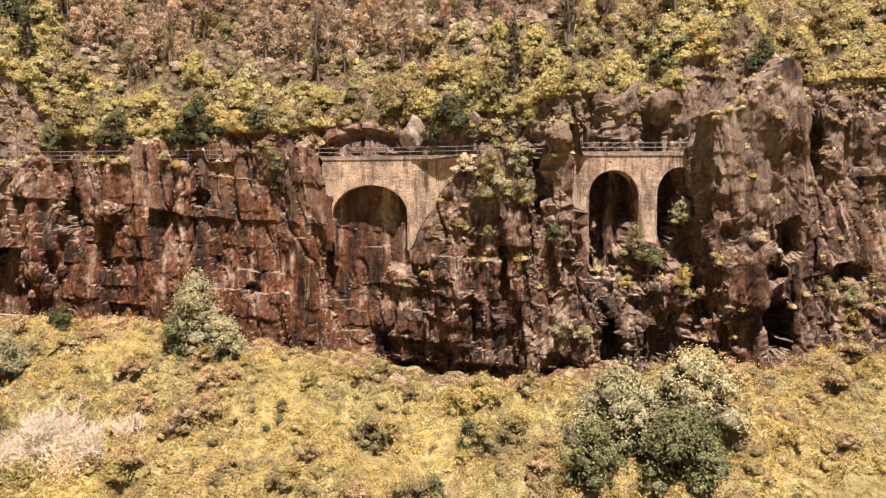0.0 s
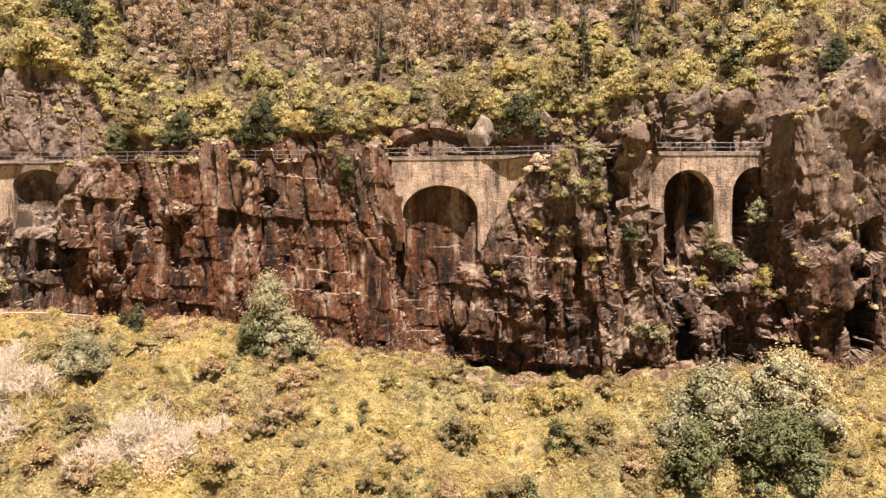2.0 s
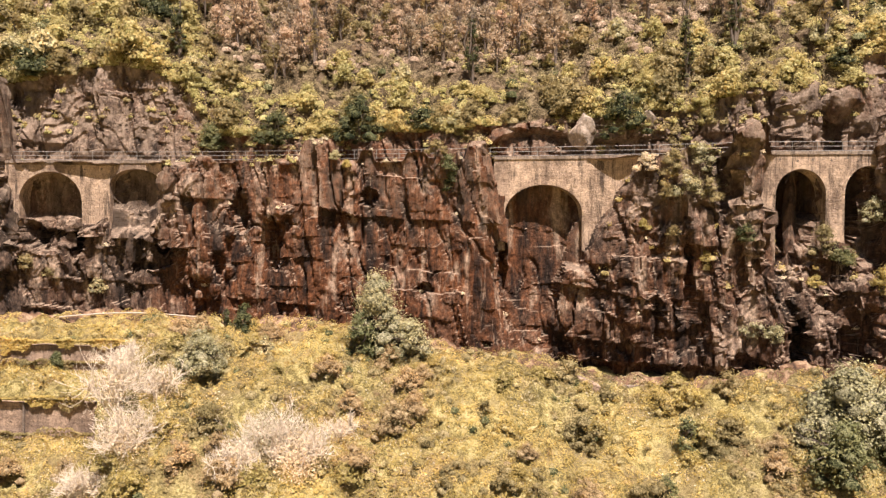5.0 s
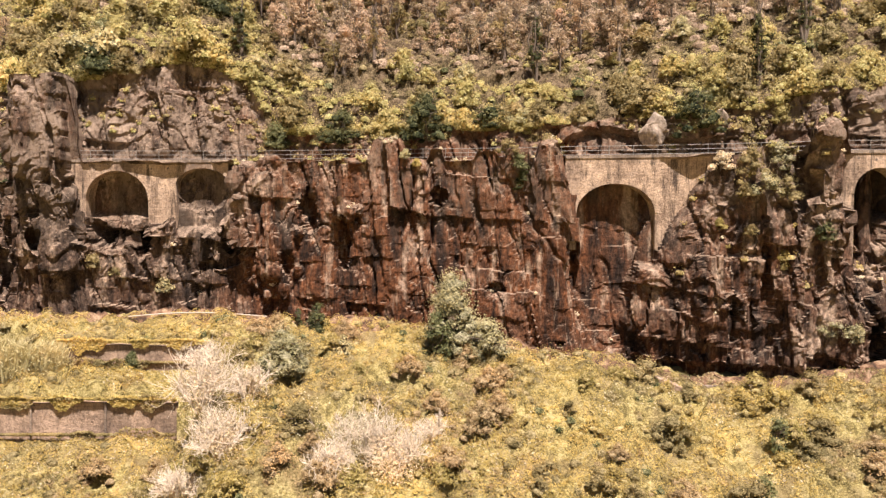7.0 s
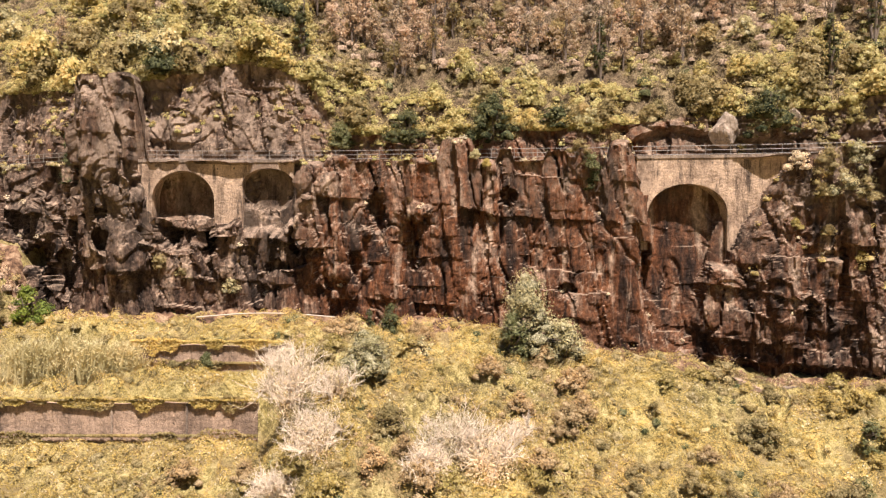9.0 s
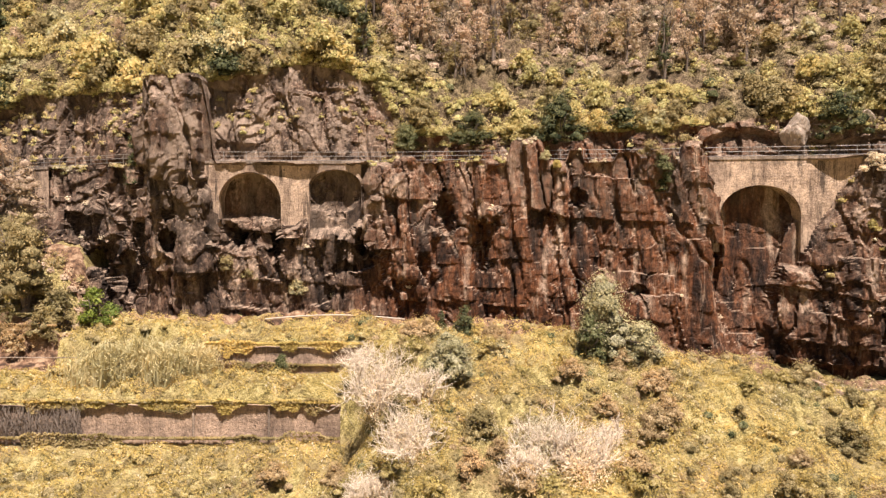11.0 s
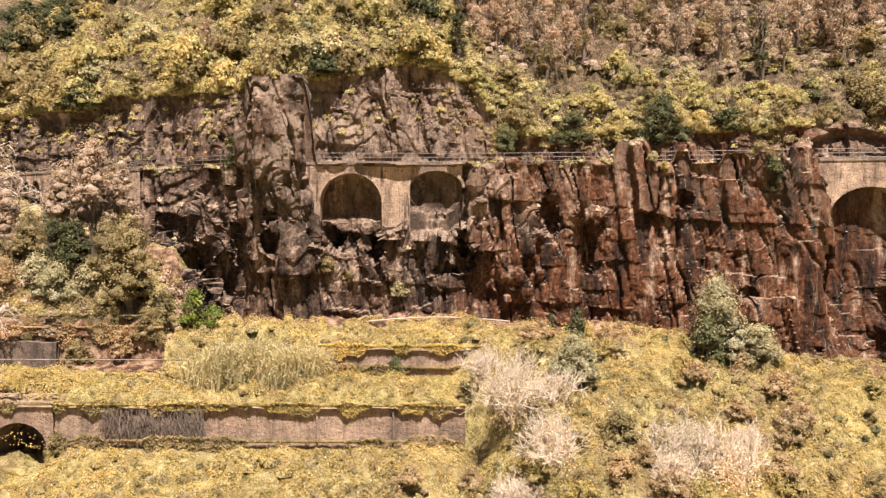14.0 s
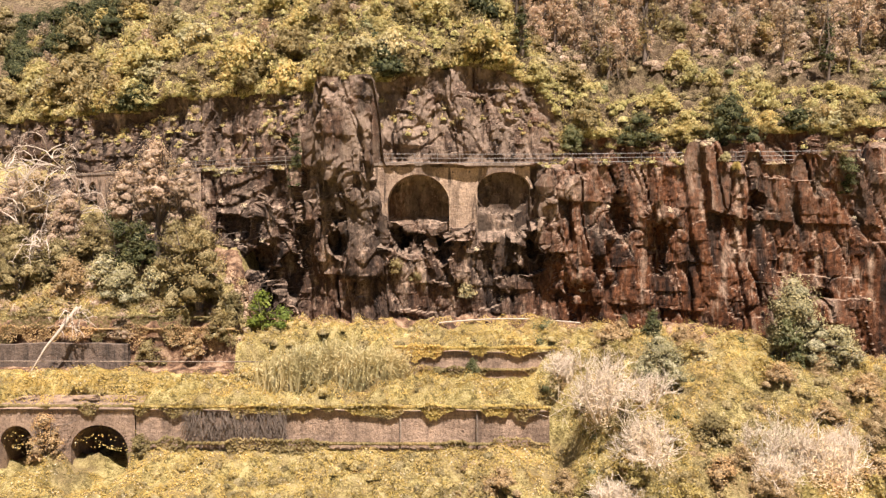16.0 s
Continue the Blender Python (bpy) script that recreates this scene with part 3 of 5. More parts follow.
    for x0, x1 in ((-68.2, -51), (-12.0, -1.2), (14.2, 24.3)):
        bridged = np.maximum(bridged, smooth(x0 - 1, x0 + 0.5, X) * (1 - smooth(x1 - 0.5, x1 + 1, X)) * smooth(23.5, 25.5, Z) * (r < N_FACE))
    scoop = smooth(-12.5, -11.0, X) * (1 - smooth(-6.0, -4.5, X)) * smooth(11, 14, Z) * (r < N_FACE)
    shift = np.zeros_like(X)
    shift[:bed] = rock.reshape(bed, -1) * ((1 - 0.9 * on_ledge * (1 - smooth(24, 25.5, X))) * (1 - on_hill) * (1 - 0.65 * scoop))[:bed]
    shift[HILL_ROW - 14:] += soil.reshape(rows - HILL_ROW + 14, -1) * on_hill[HILL_ROW - 14:]
    shift = np.where(bridged > 0, np.minimum(shift, shift * (1 - bridged) - 0.7 * bridged * (1 - scoop)), shift)
    P = P + N * shift[..., None]
    # rock gives way to the masonry above a ragged line, and closes over its feet below it
    top = P[:N_FACE]
    x, z = X[:N_FACE], Z[:N_FACE]
    for xs_k, zs_k, arches in SEATS:
        inside = (x > xs_k[0]) & (x < xs_k[-1])
        line = np.interp(x, xs_k, zs_k) + 0.7 * fbm(np.stack((x.ravel() * 0.6, z.ravel() * 0.4, 0 * x.ravel()), 1), 3, 45).reshape(x.shape)
        free = smooth(-1.2, 0.3, z - line) * inside
        top[..., 1] = top[..., 1] + free * np.maximum(line_y(x) + 0.55 - top[..., 1], 0)
        foot = inside & (z < line) & (z > line - 5)
        for xa, xb in arches:
            foot &= ~((x > xa) & (x < xb))
        bulge = line_y(x) - 0.35 - 0.12 * np.clip(line - z, 0, 3) - 0.25 * np.maximum(shift[:N_FACE], 0)
        top[..., 1] = np.where(foot, np.minimum(top[..., 1], bulge), top[..., 1])
    return P


CLIFF = build_cliff()
rows_n, cols_n = CLIFF.shape[:2]
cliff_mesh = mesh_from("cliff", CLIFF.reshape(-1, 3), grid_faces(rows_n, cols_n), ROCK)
cliff_mesh.materials.append(SHADED_HILL_FLOOR)
face_slot = np.zeros((rows_n - 1, cols_n - 1), dtype=np.int32)
face_slot[HILL_ROW - 4:] = 1
cliff_mesh.polygons.foreach_set("material_index", face_slot.ravel())
tagged(new("cliff", cliff_mesh), "weathered rust and grey rock cliff under a steep hillside", "cliff", kind="structure")

# ---- ground ----
BASE_X = (-300, -130, -100, -82, -68, -50, -37, -29, -19, -8, -3, 10, 16, 27, 34, 60, 300)
BASE_Z = (14, 13, 12.5, 13.2, 13.4, 13.4, 13.0, 12.5, 10.9, 9.3, 7.7, 7.5, 9.2, 9.7, 11.0, 11.5, 12)
SLOPE_X = (-60, -45, -32, -20, -10, 0, 10, 20, 30, 45)
NEAR_Z = (2.8, 3.2, 2.2, -0.6, -0.2, 0.4, 3.6, 4.0, 5.6, 8.0)
HALF_Z = (7.2, 7.9, 5.8, 3.3, 3.3, 3.6, 5.9, 7.6, 10.0, 11.0)
HIGH_Z = (12.0, 12.0, 10.3, 8.2, 7.5, 6.8, 7.0, 8.6, 10.6, 11.5)
WALL_Y, WALL2_Y = 68.7, 76.0


def field_weight(x, y):
    return smooth(-47.0, -51.5, x + 0.25 * (y - 68))


def dug(x, y):
    """Hollow ground in front of the two tunnel mouths."""
    w = smooth(-103.6, -102.6, x) * (1 - smooth(-90.0, -88.5, x)) * (1 - 0.8 * smooth(-99.3, -98.2, x) * (1 - smooth(-96.3, -95.2, x)))
    return 1.7 * w * smooth(61.5, 65.5, y)


def ground_z(x, y):
    base_y, base_z = np.interp(x, FACE_X, FACE_LOW), np.interp(x, BASE_X, BASE_Z)
    near, half, high = np.interp(x, SLOPE_X, NEAR_Z), np.interp(x, SLOPE_X, HALF_Z), np.interp(x, SLOPE_X, HIGH_Z)
    bend = 64 + 0.45 * (base_y - 64)
    mid = near + (half - near) * (y - 56) / 8
    mid = np.where(y > 64, half + (high - half) * (y - 64) / np.maximum(bend - 64, 0.5), mid)
    mid = np.where(y > bend, high + (base_z - high) * np.minimum((y - bend) / np.maximum(base_y - 1.0 - bend, 0.5), 1), mid)
    # terraces of the old field
    top = np.minimum(base_z, 13.3) - 0.2 * np.maximum(base_y - 1.5 - y, 0)
    bench = 7.4 + (y - WALL_Y) * 0.2
    rise = np.where(x > -70, smooth(WALL2_Y + 0.05, WALL2_Y + 0.4, y), smooth(78.9, 80.0, y))
    bank = 14.0 + np.maximum(y - 80.5, 0) * 0.66
    top = top + (bank - top) * smooth(-83.5, -86.5, x)
    upper = bench + (top - bench) * rise
    low = 3.7 - 0.28 * (WALL_Y - y)
    terr = low + (upper - low) * smooth(WALL_Y + 0.05, WALL_Y + 0.4, y)
    z = mid + (terr - mid) * field_weight(x, y)
    z = z - dug(x, y) * (y < WALL_Y)
    return np.where(y < 50, np.maximum(z, -9), z)


def mound(x, y):
    """Height of the tangled undergrowth over the earth."""
    p = np.stack((x, y, 0 * x), 1)
    q = np.stack((0.8 * x + 0.6 * y, 0.8 * y - 0.6 * x, 0 * x), 1) + 0.9 * np.stack((vnoise(p * 0.4, 85), vnoise(p * 0.4, 86), 0 * x), 1)
    h = 0.9 * (1 - 1.2 * np.abs(fbm(q * 0.17, 2, 81))) + 1.4 * (1 - 1.3 * np.abs(fbm(q * 0.33, 2, 82))) + 0.6 * (1 - 1.3 * np.abs(fbm(q * 0.75, 2, 84, 0.35))) - 1.25
    bench = field_weight(x, y) * smooth(WALL_Y, WALL_Y + 0.5, y) * (1 - smooth(WALL_Y + 1.5, WALL2_Y, y))
    thick = 0.85 + 0.8 * bench
    clear = field_weight(x, y) * smooth(WALL_Y - 1.3, WALL_Y - 0.3, y) * (1 - smooth(WALL_Y, WALL_Y + 0.05, y))
    clear = np.maximum(clear, smooth(-83, -86, x) * smooth(76.5, 77.5, y) * (1 - smooth(80, 81, y)))
    clear = np.maximum(clear, smooth(-67, -65, x) * (1 - smooth(-47.5, -46, x)) * smooth(WALL2_Y - 1.0, WALL2_Y - 0.3, y) * (1 - smooth(WALL2_Y, WALL2_Y + 0.05, y)))
    return h * thick * (1 - 0.85 * clear)


def build_ground():
    xs = np.concatenate((-132 - np.geomspace(0.6, 2600, 40)[::-1], np.arange(-132, 66, 0.55), 66 + np.geomspace(0.6, 2600, 40)))
    ys = np.concatenate((50 - np.geomspace(0.6, 2600, 40)[::-1], np.arange(50, 96, 0.36), 96 + np.geomspace(0.6, 2600, 30)))
    X, Y = np.meshgrid(xs, ys)
    x, y = X.ravel(), Y.ravel()
    p = np.stack((x, y, 0 * x), 1)
    z = ground_z(x, y)
    z = z - np.where((x > -103.2) & (x < -89.6) & (y > WALL_Y - 0.3) & (y < 74.5), np.maximum(z - 1.0, 0), 0)
    z = z + (0.8 * mound(x, y) + 0.1 * fbm(p * 0.9, 2, 81)) * smooth(96, 90, y) * smooth(30, 50, y)
    return np.stack((x, y, z), 1), grid_faces(len(ys), len(xs))


gv, gf = build_ground()
ground_mesh = mesh_from("ground", gv, gf, THICKET, flat=False)
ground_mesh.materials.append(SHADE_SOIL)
mid_f = gv[gf].mean(1)
# bare earth on the bank and cliff foot, its colour darkened as shade
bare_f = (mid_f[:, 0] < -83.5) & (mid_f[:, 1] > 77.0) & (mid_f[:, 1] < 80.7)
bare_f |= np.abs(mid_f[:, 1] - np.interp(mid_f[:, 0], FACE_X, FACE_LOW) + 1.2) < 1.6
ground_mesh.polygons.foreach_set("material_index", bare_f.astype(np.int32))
tagged(new("ground", ground_mesh), "valley slope overgrown with low vines and litter", "ground", kind="structure")

# ---- arched bridges of the path ----


def bridge(x0, x1, low, arches, label, thick=2.3, name="arched_bridge", line=line_y, top=DECK, mat=None, closed=False):
    """A masonry span on the path's line: pierced wall, proud arch rings and a coping."""
    mat = mat or MASONRY
    xs, zs = [], []
    for x in np.arange(x0, x1 + 0.01, 0.2):
        if any(xa - 0.1 < x < xb + 0.1 for xa, xb, _, _ in arches):
            continue
        xs.append(x)
        zs.append(low)
    for xa, xb, spring, crown in arches:
        th = np.linspace(math.pi, 0, 33)
        for x, z in [(xa, low)] + [((xa + xb) / 2 + (xb - xa) / 2 * math.cos(t), spring + (crown - spring) * math.sin(t)) for t in th] + [(xb, low)]:
            xs.append(x)
            zs.append(z)
    order = sorted(range(len(xs)), key=lambda k: (round(xs[k], 4), k))
    xs, zs = np.array(xs)[order], np.array(zs)[order]
    n = len(xs)
    y = line(xs) - 0.1
    levels = 6
    verts, faces = [], []
    for side in (0, 1):
        for k in range(levels + 1):
            z = zs + (top - zs) * k / levels
            verts.append(np.stack((xs, y + side * thick, z), 1))
    verts = np.concatenate(verts)
    f = grid_faces(levels + 1, n)
    back = f[:, ::-1] + (levels + 1) * n
    low_f = [(k, k + (levels + 1) * n, k + 1 + (levels + 1) * n, k + 1) for k in range(n - 1)]
    if closed:
        shut = [np.array(((x0, line(x0) + thick - 0.05, low), (x1, line(x1) + thick - 0.05, low), (x1, line(x1) + thick - 0.05, top), (x0, line(x0) + thick - 0.05, top)))]
    top_a, top_b = levels * n, (2 * levels + 1) * n
    top_f = [(top_a + k, top_a + k + 1, top_b + k + 1, top_b + k) for k in range(n - 1)]
    span = tagged(new(name, None), label, "wall" if closed else "bridge")
    span.location = (x0, float(line(x0)), low)
    off = Matrix.Translation((-x0, -float(line(x0)), -low))
    part("wall", mesh_from("bridge_wall", verts, np.concatenate((f, back, low_f, top_f)), mat), span, at=off)
    if closed:
        part("back_wall", mesh_from("back_wall", shut[0], ((0, 1, 2, 3),), mat), span, at=off)
    cx = np.linspace(x0, x1, 40)
    cy = line(cx) - 0.1
    ring = []
    for dy, dz in ((-0.09, -0.28), (-0.09, 0.04), (thick, 0.04), (thick, -0.28)):
        ring.append(np.stack((cx, cy + dy, np.full_like(cx, top + dz)), 1))
    cv = np.stack(ring, 1).reshape(-1, 3)
    cf = [(4 * k + j, 4 * k + 4 + j, 4 * k + 4 + (j + 1) % 4, 4 * k + (j + 1) % 4) for k in range(39) for j in range(4)]
    if not closed:
        part("coping", mesh_from("bridge_coping", cv, cf, CONCRETE), span, "weathered concrete coping", at=off)
    for xa, xb, spring, crown in () if closed else arches:
        th = np.linspace(math.pi, 0, 25)
        cxm, r = (xa + xb) / 2, (xb - xa) / 2
        pts = []
        for grow, dy in ((0.0, -0.05), (0.32, -0.05), (0.32, 0.06), (0.0, 0.06)):
            x = cxm + (r + grow) * np.cos(th)
            z = spring + (crown - spring + grow) * np.sin(th)
            pts.append(np.stack((x, line(x) - 0.1 + dy, z), 1))
        rv = np.stack(pts, 1).reshape(-1, 3)
        rf = [(4 * k + j, 4 * k + 4 + j, 4 * k + 4 + (j + 1) % 4, 4 * k + (j + 1) % 4) for k in range(24) for j in range(4)]
        part("arch_ring", mesh_from("arch_ring", rv, rf, mat), span, at=off)
    return span


bridge(13.4, 26.9, 19.5, ((15.1, 20.2, 26.9, 29.5), (22.1, 26.9, 26.9, 29.8)), "two-arched lime masonry bridge clamped between rock walls")
bridge(-13.4, 2.0, 21.0, ((-12.2, -3.9, 25.0, 28.2),), "single-arched lime masonry bridge over a hollow in the cliff")
bridge(-69.6, -51.7, 23.4, ((-67.9, -60.9, 26.6, 30.0), (-57.7, -51.7, 28.4, 30.3)), "two-arched pale masonry bridge with a rubble pier")
bridge(-112.6, -92.0, 21.0, ((-111.2, -110.0, 28.8, 30.0), (-109.5, -108.0, 28.8, 30.1), (-105.2, -102.4, 28.8, 30.4), (-98.4, -95.4, 28.8, 30.6)), "narrow-arched masonry viaduct behind trees")

# ---- railing along the path ----
rail = tagged(new("path_railing", None), "thin grey steel railing along the cliff path", "railing")


def along(x0, x1, z, r, step=1.2):
    x = np.arange(x0, x1 + step / 2, step)
    pts = np.stack((x, line_y(x) + 0.12, np.full_like(x, z)), 1)
    return tube(pts, [r] * len(pts), 5)


for high, name in ((1.05, "top_rail"), (0.58, "middle_rail"), (0.12, "bottom_rail")):
    v, f = along(-101, 28, DECK + high, 0.032)
    part(name, mesh_from(name, v, f, STEEL), rail)
pv, pf = tube(((0, 0, 0), (0, 0, 1.07)), (0.035, 0.035), 6)
post_mesh = mesh_from("post", pv, pf, STEEL)
for k in range(51):
    x = -100.5 + 2.55 * k
    part("post", post_mesh, rail, at=pose(x, float(line_y(x)) + 0.12, DECK))

# ---- terrace walls ----
def terrace_wall(x0, x1, y, z0, z1, mat, label, bow=0.0):
    xs = np.arange(x0, x1 + 0.01, 0.4)
    wob = 0.08 * fbm(np.stack((xs * 0.5, 0 * xs, 0 * xs), 1), 2, 91)
    yy = y + bow * ((xs - x0) / (x1 - x0)) ** 2
    zt = z1 + 1.5 * wob
    prof = [(yy - 0.22, np.full_like(xs, z0)), (yy - 0.05 + wob, (z0 + zt) / 2), (yy, zt - 0.05), (yy + 0.05, zt), (yy + 0.5, zt), (yy + 0.5, np.full_like(xs, z0))]
    v = np.concatenate([np.stack((xs, a, b), 1) for a, b in prof])
    return tagged(new("terrace_wall", mesh_from("terrace_wall", v, grid_faces(len(prof), len(xs))[:, ::-1], mat)), label, "wall", kind="structure")


terrace_wall(-89.6, -51.6, WALL_Y, 2.6, 7.35, FIELDSTONE, "long brown stone terrace wall overhung by brambles")
terrace_wall(-66, -46.5, WALL2_Y, 8.0, 11.5, FIELDSTONE, "low stone terrace wall half hidden by brambles")
terrace_wall(-125, -94.5, 78.3, 8.6, 11.8, STAINED_SHADED, "grey concrete retaining wall at the foot of the bank")


bridge(-104.5, -89.6, 0.2, ((-102.3, -99.2, 4.2, 5.8), (-95.7, -90.4, 3.6, 5.9)), "crumbling stone terrace wall with two dark tunnel mouths", 5.8, "tunnel_wall", lambda x: 0 * x + WALL_Y, 7.35, FIELDSTONE, True)

# ---- planting ----
def leaves_at(pos, nrm, size, g, aspect=0.55, jitter=0.75):
    """Small folded leaf clumps at pos, facing about nrm: corners and quads."""
    n = len(pos)
    d = nrm + jitter * g.normal(size=(n, 3))
    d /= np.maximum(np.linalg.norm(d, axis=1, keepdims=True), 1e-6)
    a = np.cross(d, g.normal(size=(n, 3)))
    a /= np.maximum(np.linalg.norm(a, axis=1, keepdims=True), 1e-6)
    b = np.cross(d, a)
    s = (size * g.uniform(0.6, 1.4, n))[:, None]
    v = np.stack((pos - a * s, pos - b * s * aspect + d * s * 0.12, pos + a * s, pos + b * s * aspect + d * s * 0.12), 1).reshape(-1, 3)
    return v, np.arange(4 * n).reshape(-1, 4)


def spray(pos, nrm, size, g, jitter=0.42):
    """One leaf triangle at each place."""
    n = len(pos)
    d = nrm + jitter * g.normal(size=(n, 3))
    d /= np.maximum(np.linalg.norm(d, axis=1, keepdims=True), 1e-6)
    a = np.cross(d, g.normal(size=(n, 3)))
    a /= np.maximum(np.linalg.norm(a, axis=1, keepdims=True), 1e-6)
    b = np.cross(d, a)
    s = (size * g.uniform(0.6, 1.4, n))[:, None]
    v = np.stack((pos - a * s, pos + a * s * 0.6 - b * s * 0.7, pos + a * s * 0.5 + b * s * 0.8), 1).reshape(-1, 3)
    return v, np.arange(3 * n).reshape(-1, 3)


def ball_points(n, g, down=-0.35):
    d = g.normal(size=(int(n * 1.8) + 8, 3))
    d /= np.linalg.norm(d, axis=1, keepdims=True)
    return d[d[:, 2] > down][:n]


def hearts(spots, sizes, g, sides=8, rings=((1.0, -0.3), (1.02, 0.25), (0.72, 0.66)), top=0.9, flat=1.0):
    """Lumpy domes that fill clumps of leaves: corners and triangles."""
    n, m = len(spots), len(rings)
    th = np.arange(sides) * 2 * math.pi / sides
    dome = np.concatenate([np.stack((r * np.cos(th + 0.4 * k), r * np.sin(th + 0.4 * k), 0 * th + z), 1) for k, (r, z) in enumerate(rings)] + [np.array(((0, 0, top),))])
    tri = []
    for k in range(m - 1):
        for a in range(sides):
            b = (a + 1) % sides
            tri += [(k * sides + a, k * sides + b, (k + 1) * sides + a), (k * sides + b, (k + 1) * sides + b, (k + 1) * sides + a)]
    tri += [((m - 1) * sides + a, (m - 1) * sides + (a + 1) % sides, m * sides) for a in range(sides)]
    count = m * sides + 1
    v = spots[:, None, :] + dome[None] * sizes[:, None, None] * np.array((1, 1, flat)) * g.uniform(0.72, 1.08, (n, count, 1))
    f = np.array(tri)[None] + count * np.arange(n)[:, None, None]
    return v.reshape(-1, 3), f.reshape(-1, 3)


def leafy(leaves, core):
    """Leaves first, then the filling; the third value counts the leaves."""
    (v, f), (hv, hf) = leaves, core
    return np.concatenate((v, hv)), np.concatenate((f, hf + len(v))), len(f)


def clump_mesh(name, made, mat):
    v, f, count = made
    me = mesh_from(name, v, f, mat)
    # filling takes the darkened tone, as shade between the leaves
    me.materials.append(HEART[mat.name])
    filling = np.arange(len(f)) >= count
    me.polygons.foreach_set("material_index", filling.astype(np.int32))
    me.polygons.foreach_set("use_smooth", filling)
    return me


def crown(g, width, height, lobes, per_lobe, leaf, lobe=0.34, base=0.1, airy=False):
    """A crown of many lobes; width and height in metres, foot at the origin."""
    out, mids, rads = [], [], []
    for _ in range(lobes):
        th, rr, hh = g.uniform(0, 2 * math.pi), math.sqrt(g.uniform(0, 1)), g.uniform(0, 1)
        reach = (1 - 0.75 * hh ** 1.6)
        c = np.array((math.cos(th) * rr * reach * width * 0.38, math.sin(th) * rr * reach * width * 0.38, base * height + hh * height * (0.9 - base) * (1 - 0.25 * rr)))
        rad = lobe * min(width, height) * g.uniform(0.5, 1.1) * 0.8
        d = ball_points(per_lobe, g)
        r = rad * g.uniform(0.75, 1.2, (len(d), 1))
        out.append(spray(c + d * r * np.array((1, 1, 0.85)), d + np.array((0, 0, 0.25)), leaf, g, 0.4))
        mids.append(c)
        rads.append(rad * 0.62)
    if airy:
        v, f = merged(out)
        return v, f, len(f)
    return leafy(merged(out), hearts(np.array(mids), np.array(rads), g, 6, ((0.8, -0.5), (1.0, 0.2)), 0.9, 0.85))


def stems(g, width, height, count, r, lean=0.3, twigs=0):
    out = []
    for _ in range(count):
        th = g.uniform(0, 2 * math.pi)
        end = np.array((math.cos(th) * width * lean * g.uniform(0.3, 1), math.sin(th) * width * lean * g.uniform(0.3, 1), height * g.uniform(0.7, 1)))
        pts = [end * u + np.array((g.normal() * 0.03 * height, g.normal() * 0.03 * height, 0)) * (u > 0) for u in (0, 0.3, 0.6, 1)]
        out.append(tube(pts, (r, r * 0.8, r * 0.55, r * 0.2), 5))
        for _ in range(twigs):
            u = g.uniform(0.25, 0.95)
            st = end * u
            tip = st + np.array((g.normal() * width * 0.22, g.normal() * width * 0.22, height * g.uniform(0.05, 0.25)))
            mid = (st + tip) / 2 + g.normal(size=3) * 0.05 * height
            out.append(tube((st, mid, tip), (r * 0.35, r * 0.25, r * 0.1), 3))
    return merged(out)


def plant(kind, crown_data, stem_data, leaf_mat, wood_mat, label, category, group=""):
    """A plant thing with stems and a crown, foot at the origin."""
    root = tagged(new(kind, None), label, category, group)
    if stem_data is not None:
        part("trunk" if category == "tree" else "stem", mesh_from(kind + "_wood", *stem_data, wood_mat, flat=False), root)
    if crown_data is not None:
        part("crown", clump_mesh(kind + "_crown", crown_data, leaf_mat), root)
    return root


hill_seed = np.random.default_rng(21)


def hill_spot(x, up):
    """A place on the hillside: x and how far up the slope (0 to 1) from the top of the bare rock."""
    col = int(np.argmin(np.abs(CLIFF[HILL_ROW + 5, :, 0] - x)))
    row = min(HILL_ROW - 3 + up * 54, rows_n - 1.01)
    u = row - int(row)
    return CLIFF[int(row), col] * (1 - u) + CLIFF[int(row) + 1, col] * u


def face_spot(x, z):
    """A place on the cliff's front face."""
    col = int(np.argmin(np.abs(CLIFF[80, :, 0] - x)))
    return CLIFF[int(np.argmin(np.abs(CLIFF[:N_FACE, col, 2] - z))), col]


def on_ground(x, y):
    return float(ground_z(np.array([x]), np.array([y]))[0] + 0.5 * mound(np.array([x]), np.array([y]))[0])


# ---- shrubs of the hillside ----
KINDS = []
for k, (mat, label, w, h, leaf) in enumerate((
        (LEAF_LIME, "yellow-green rounded shrub on the dry hillside", 2.8, 2.1, 0.13),
        (LEAF_LIME, "broad yellow-green shrub on the dry hillside", 3.8, 2.6, 0.13),
        (LEAF_OLIVE, "olive-green shrub on the dry hillside", 3.0, 2.3, 0.13),
        (LEAF_OLIVE, "tall olive-green shrub on the dry hillside", 3.6, 3.4, 0.13),
        (LEAF_GREY, "grey-green wispy shrub on the dry hillside", 2.8, 2.0, 0.14),
        (LEAF_DARK, "dark green dense shrub on the dry hillside", 3.4, 3.2, 0.13))):
    g = np.random.default_rng(100 + k)
    KINDS.append(plant("shrub", crown(g, w, h, 22, 44, leaf * 0.84), stems(g, w, h * 0.7, 2, 0.05), mat, BARK, label, "shrub", "shrubs on the hillside"))


def set_out(kinds, spots):
    """Each kind stands at its first spot; further spots take copies. Spots: kind, pose, scale."""
    seen_kinds = set()
    for which, m, s in spots:
        if which in seen_kinds:
            ob = copy_thing(kinds[which], m)
        else:
            seen_kinds.add(which)
            ob = kinds[which]
            ob.matrix_basis = m
        ob.scale = s


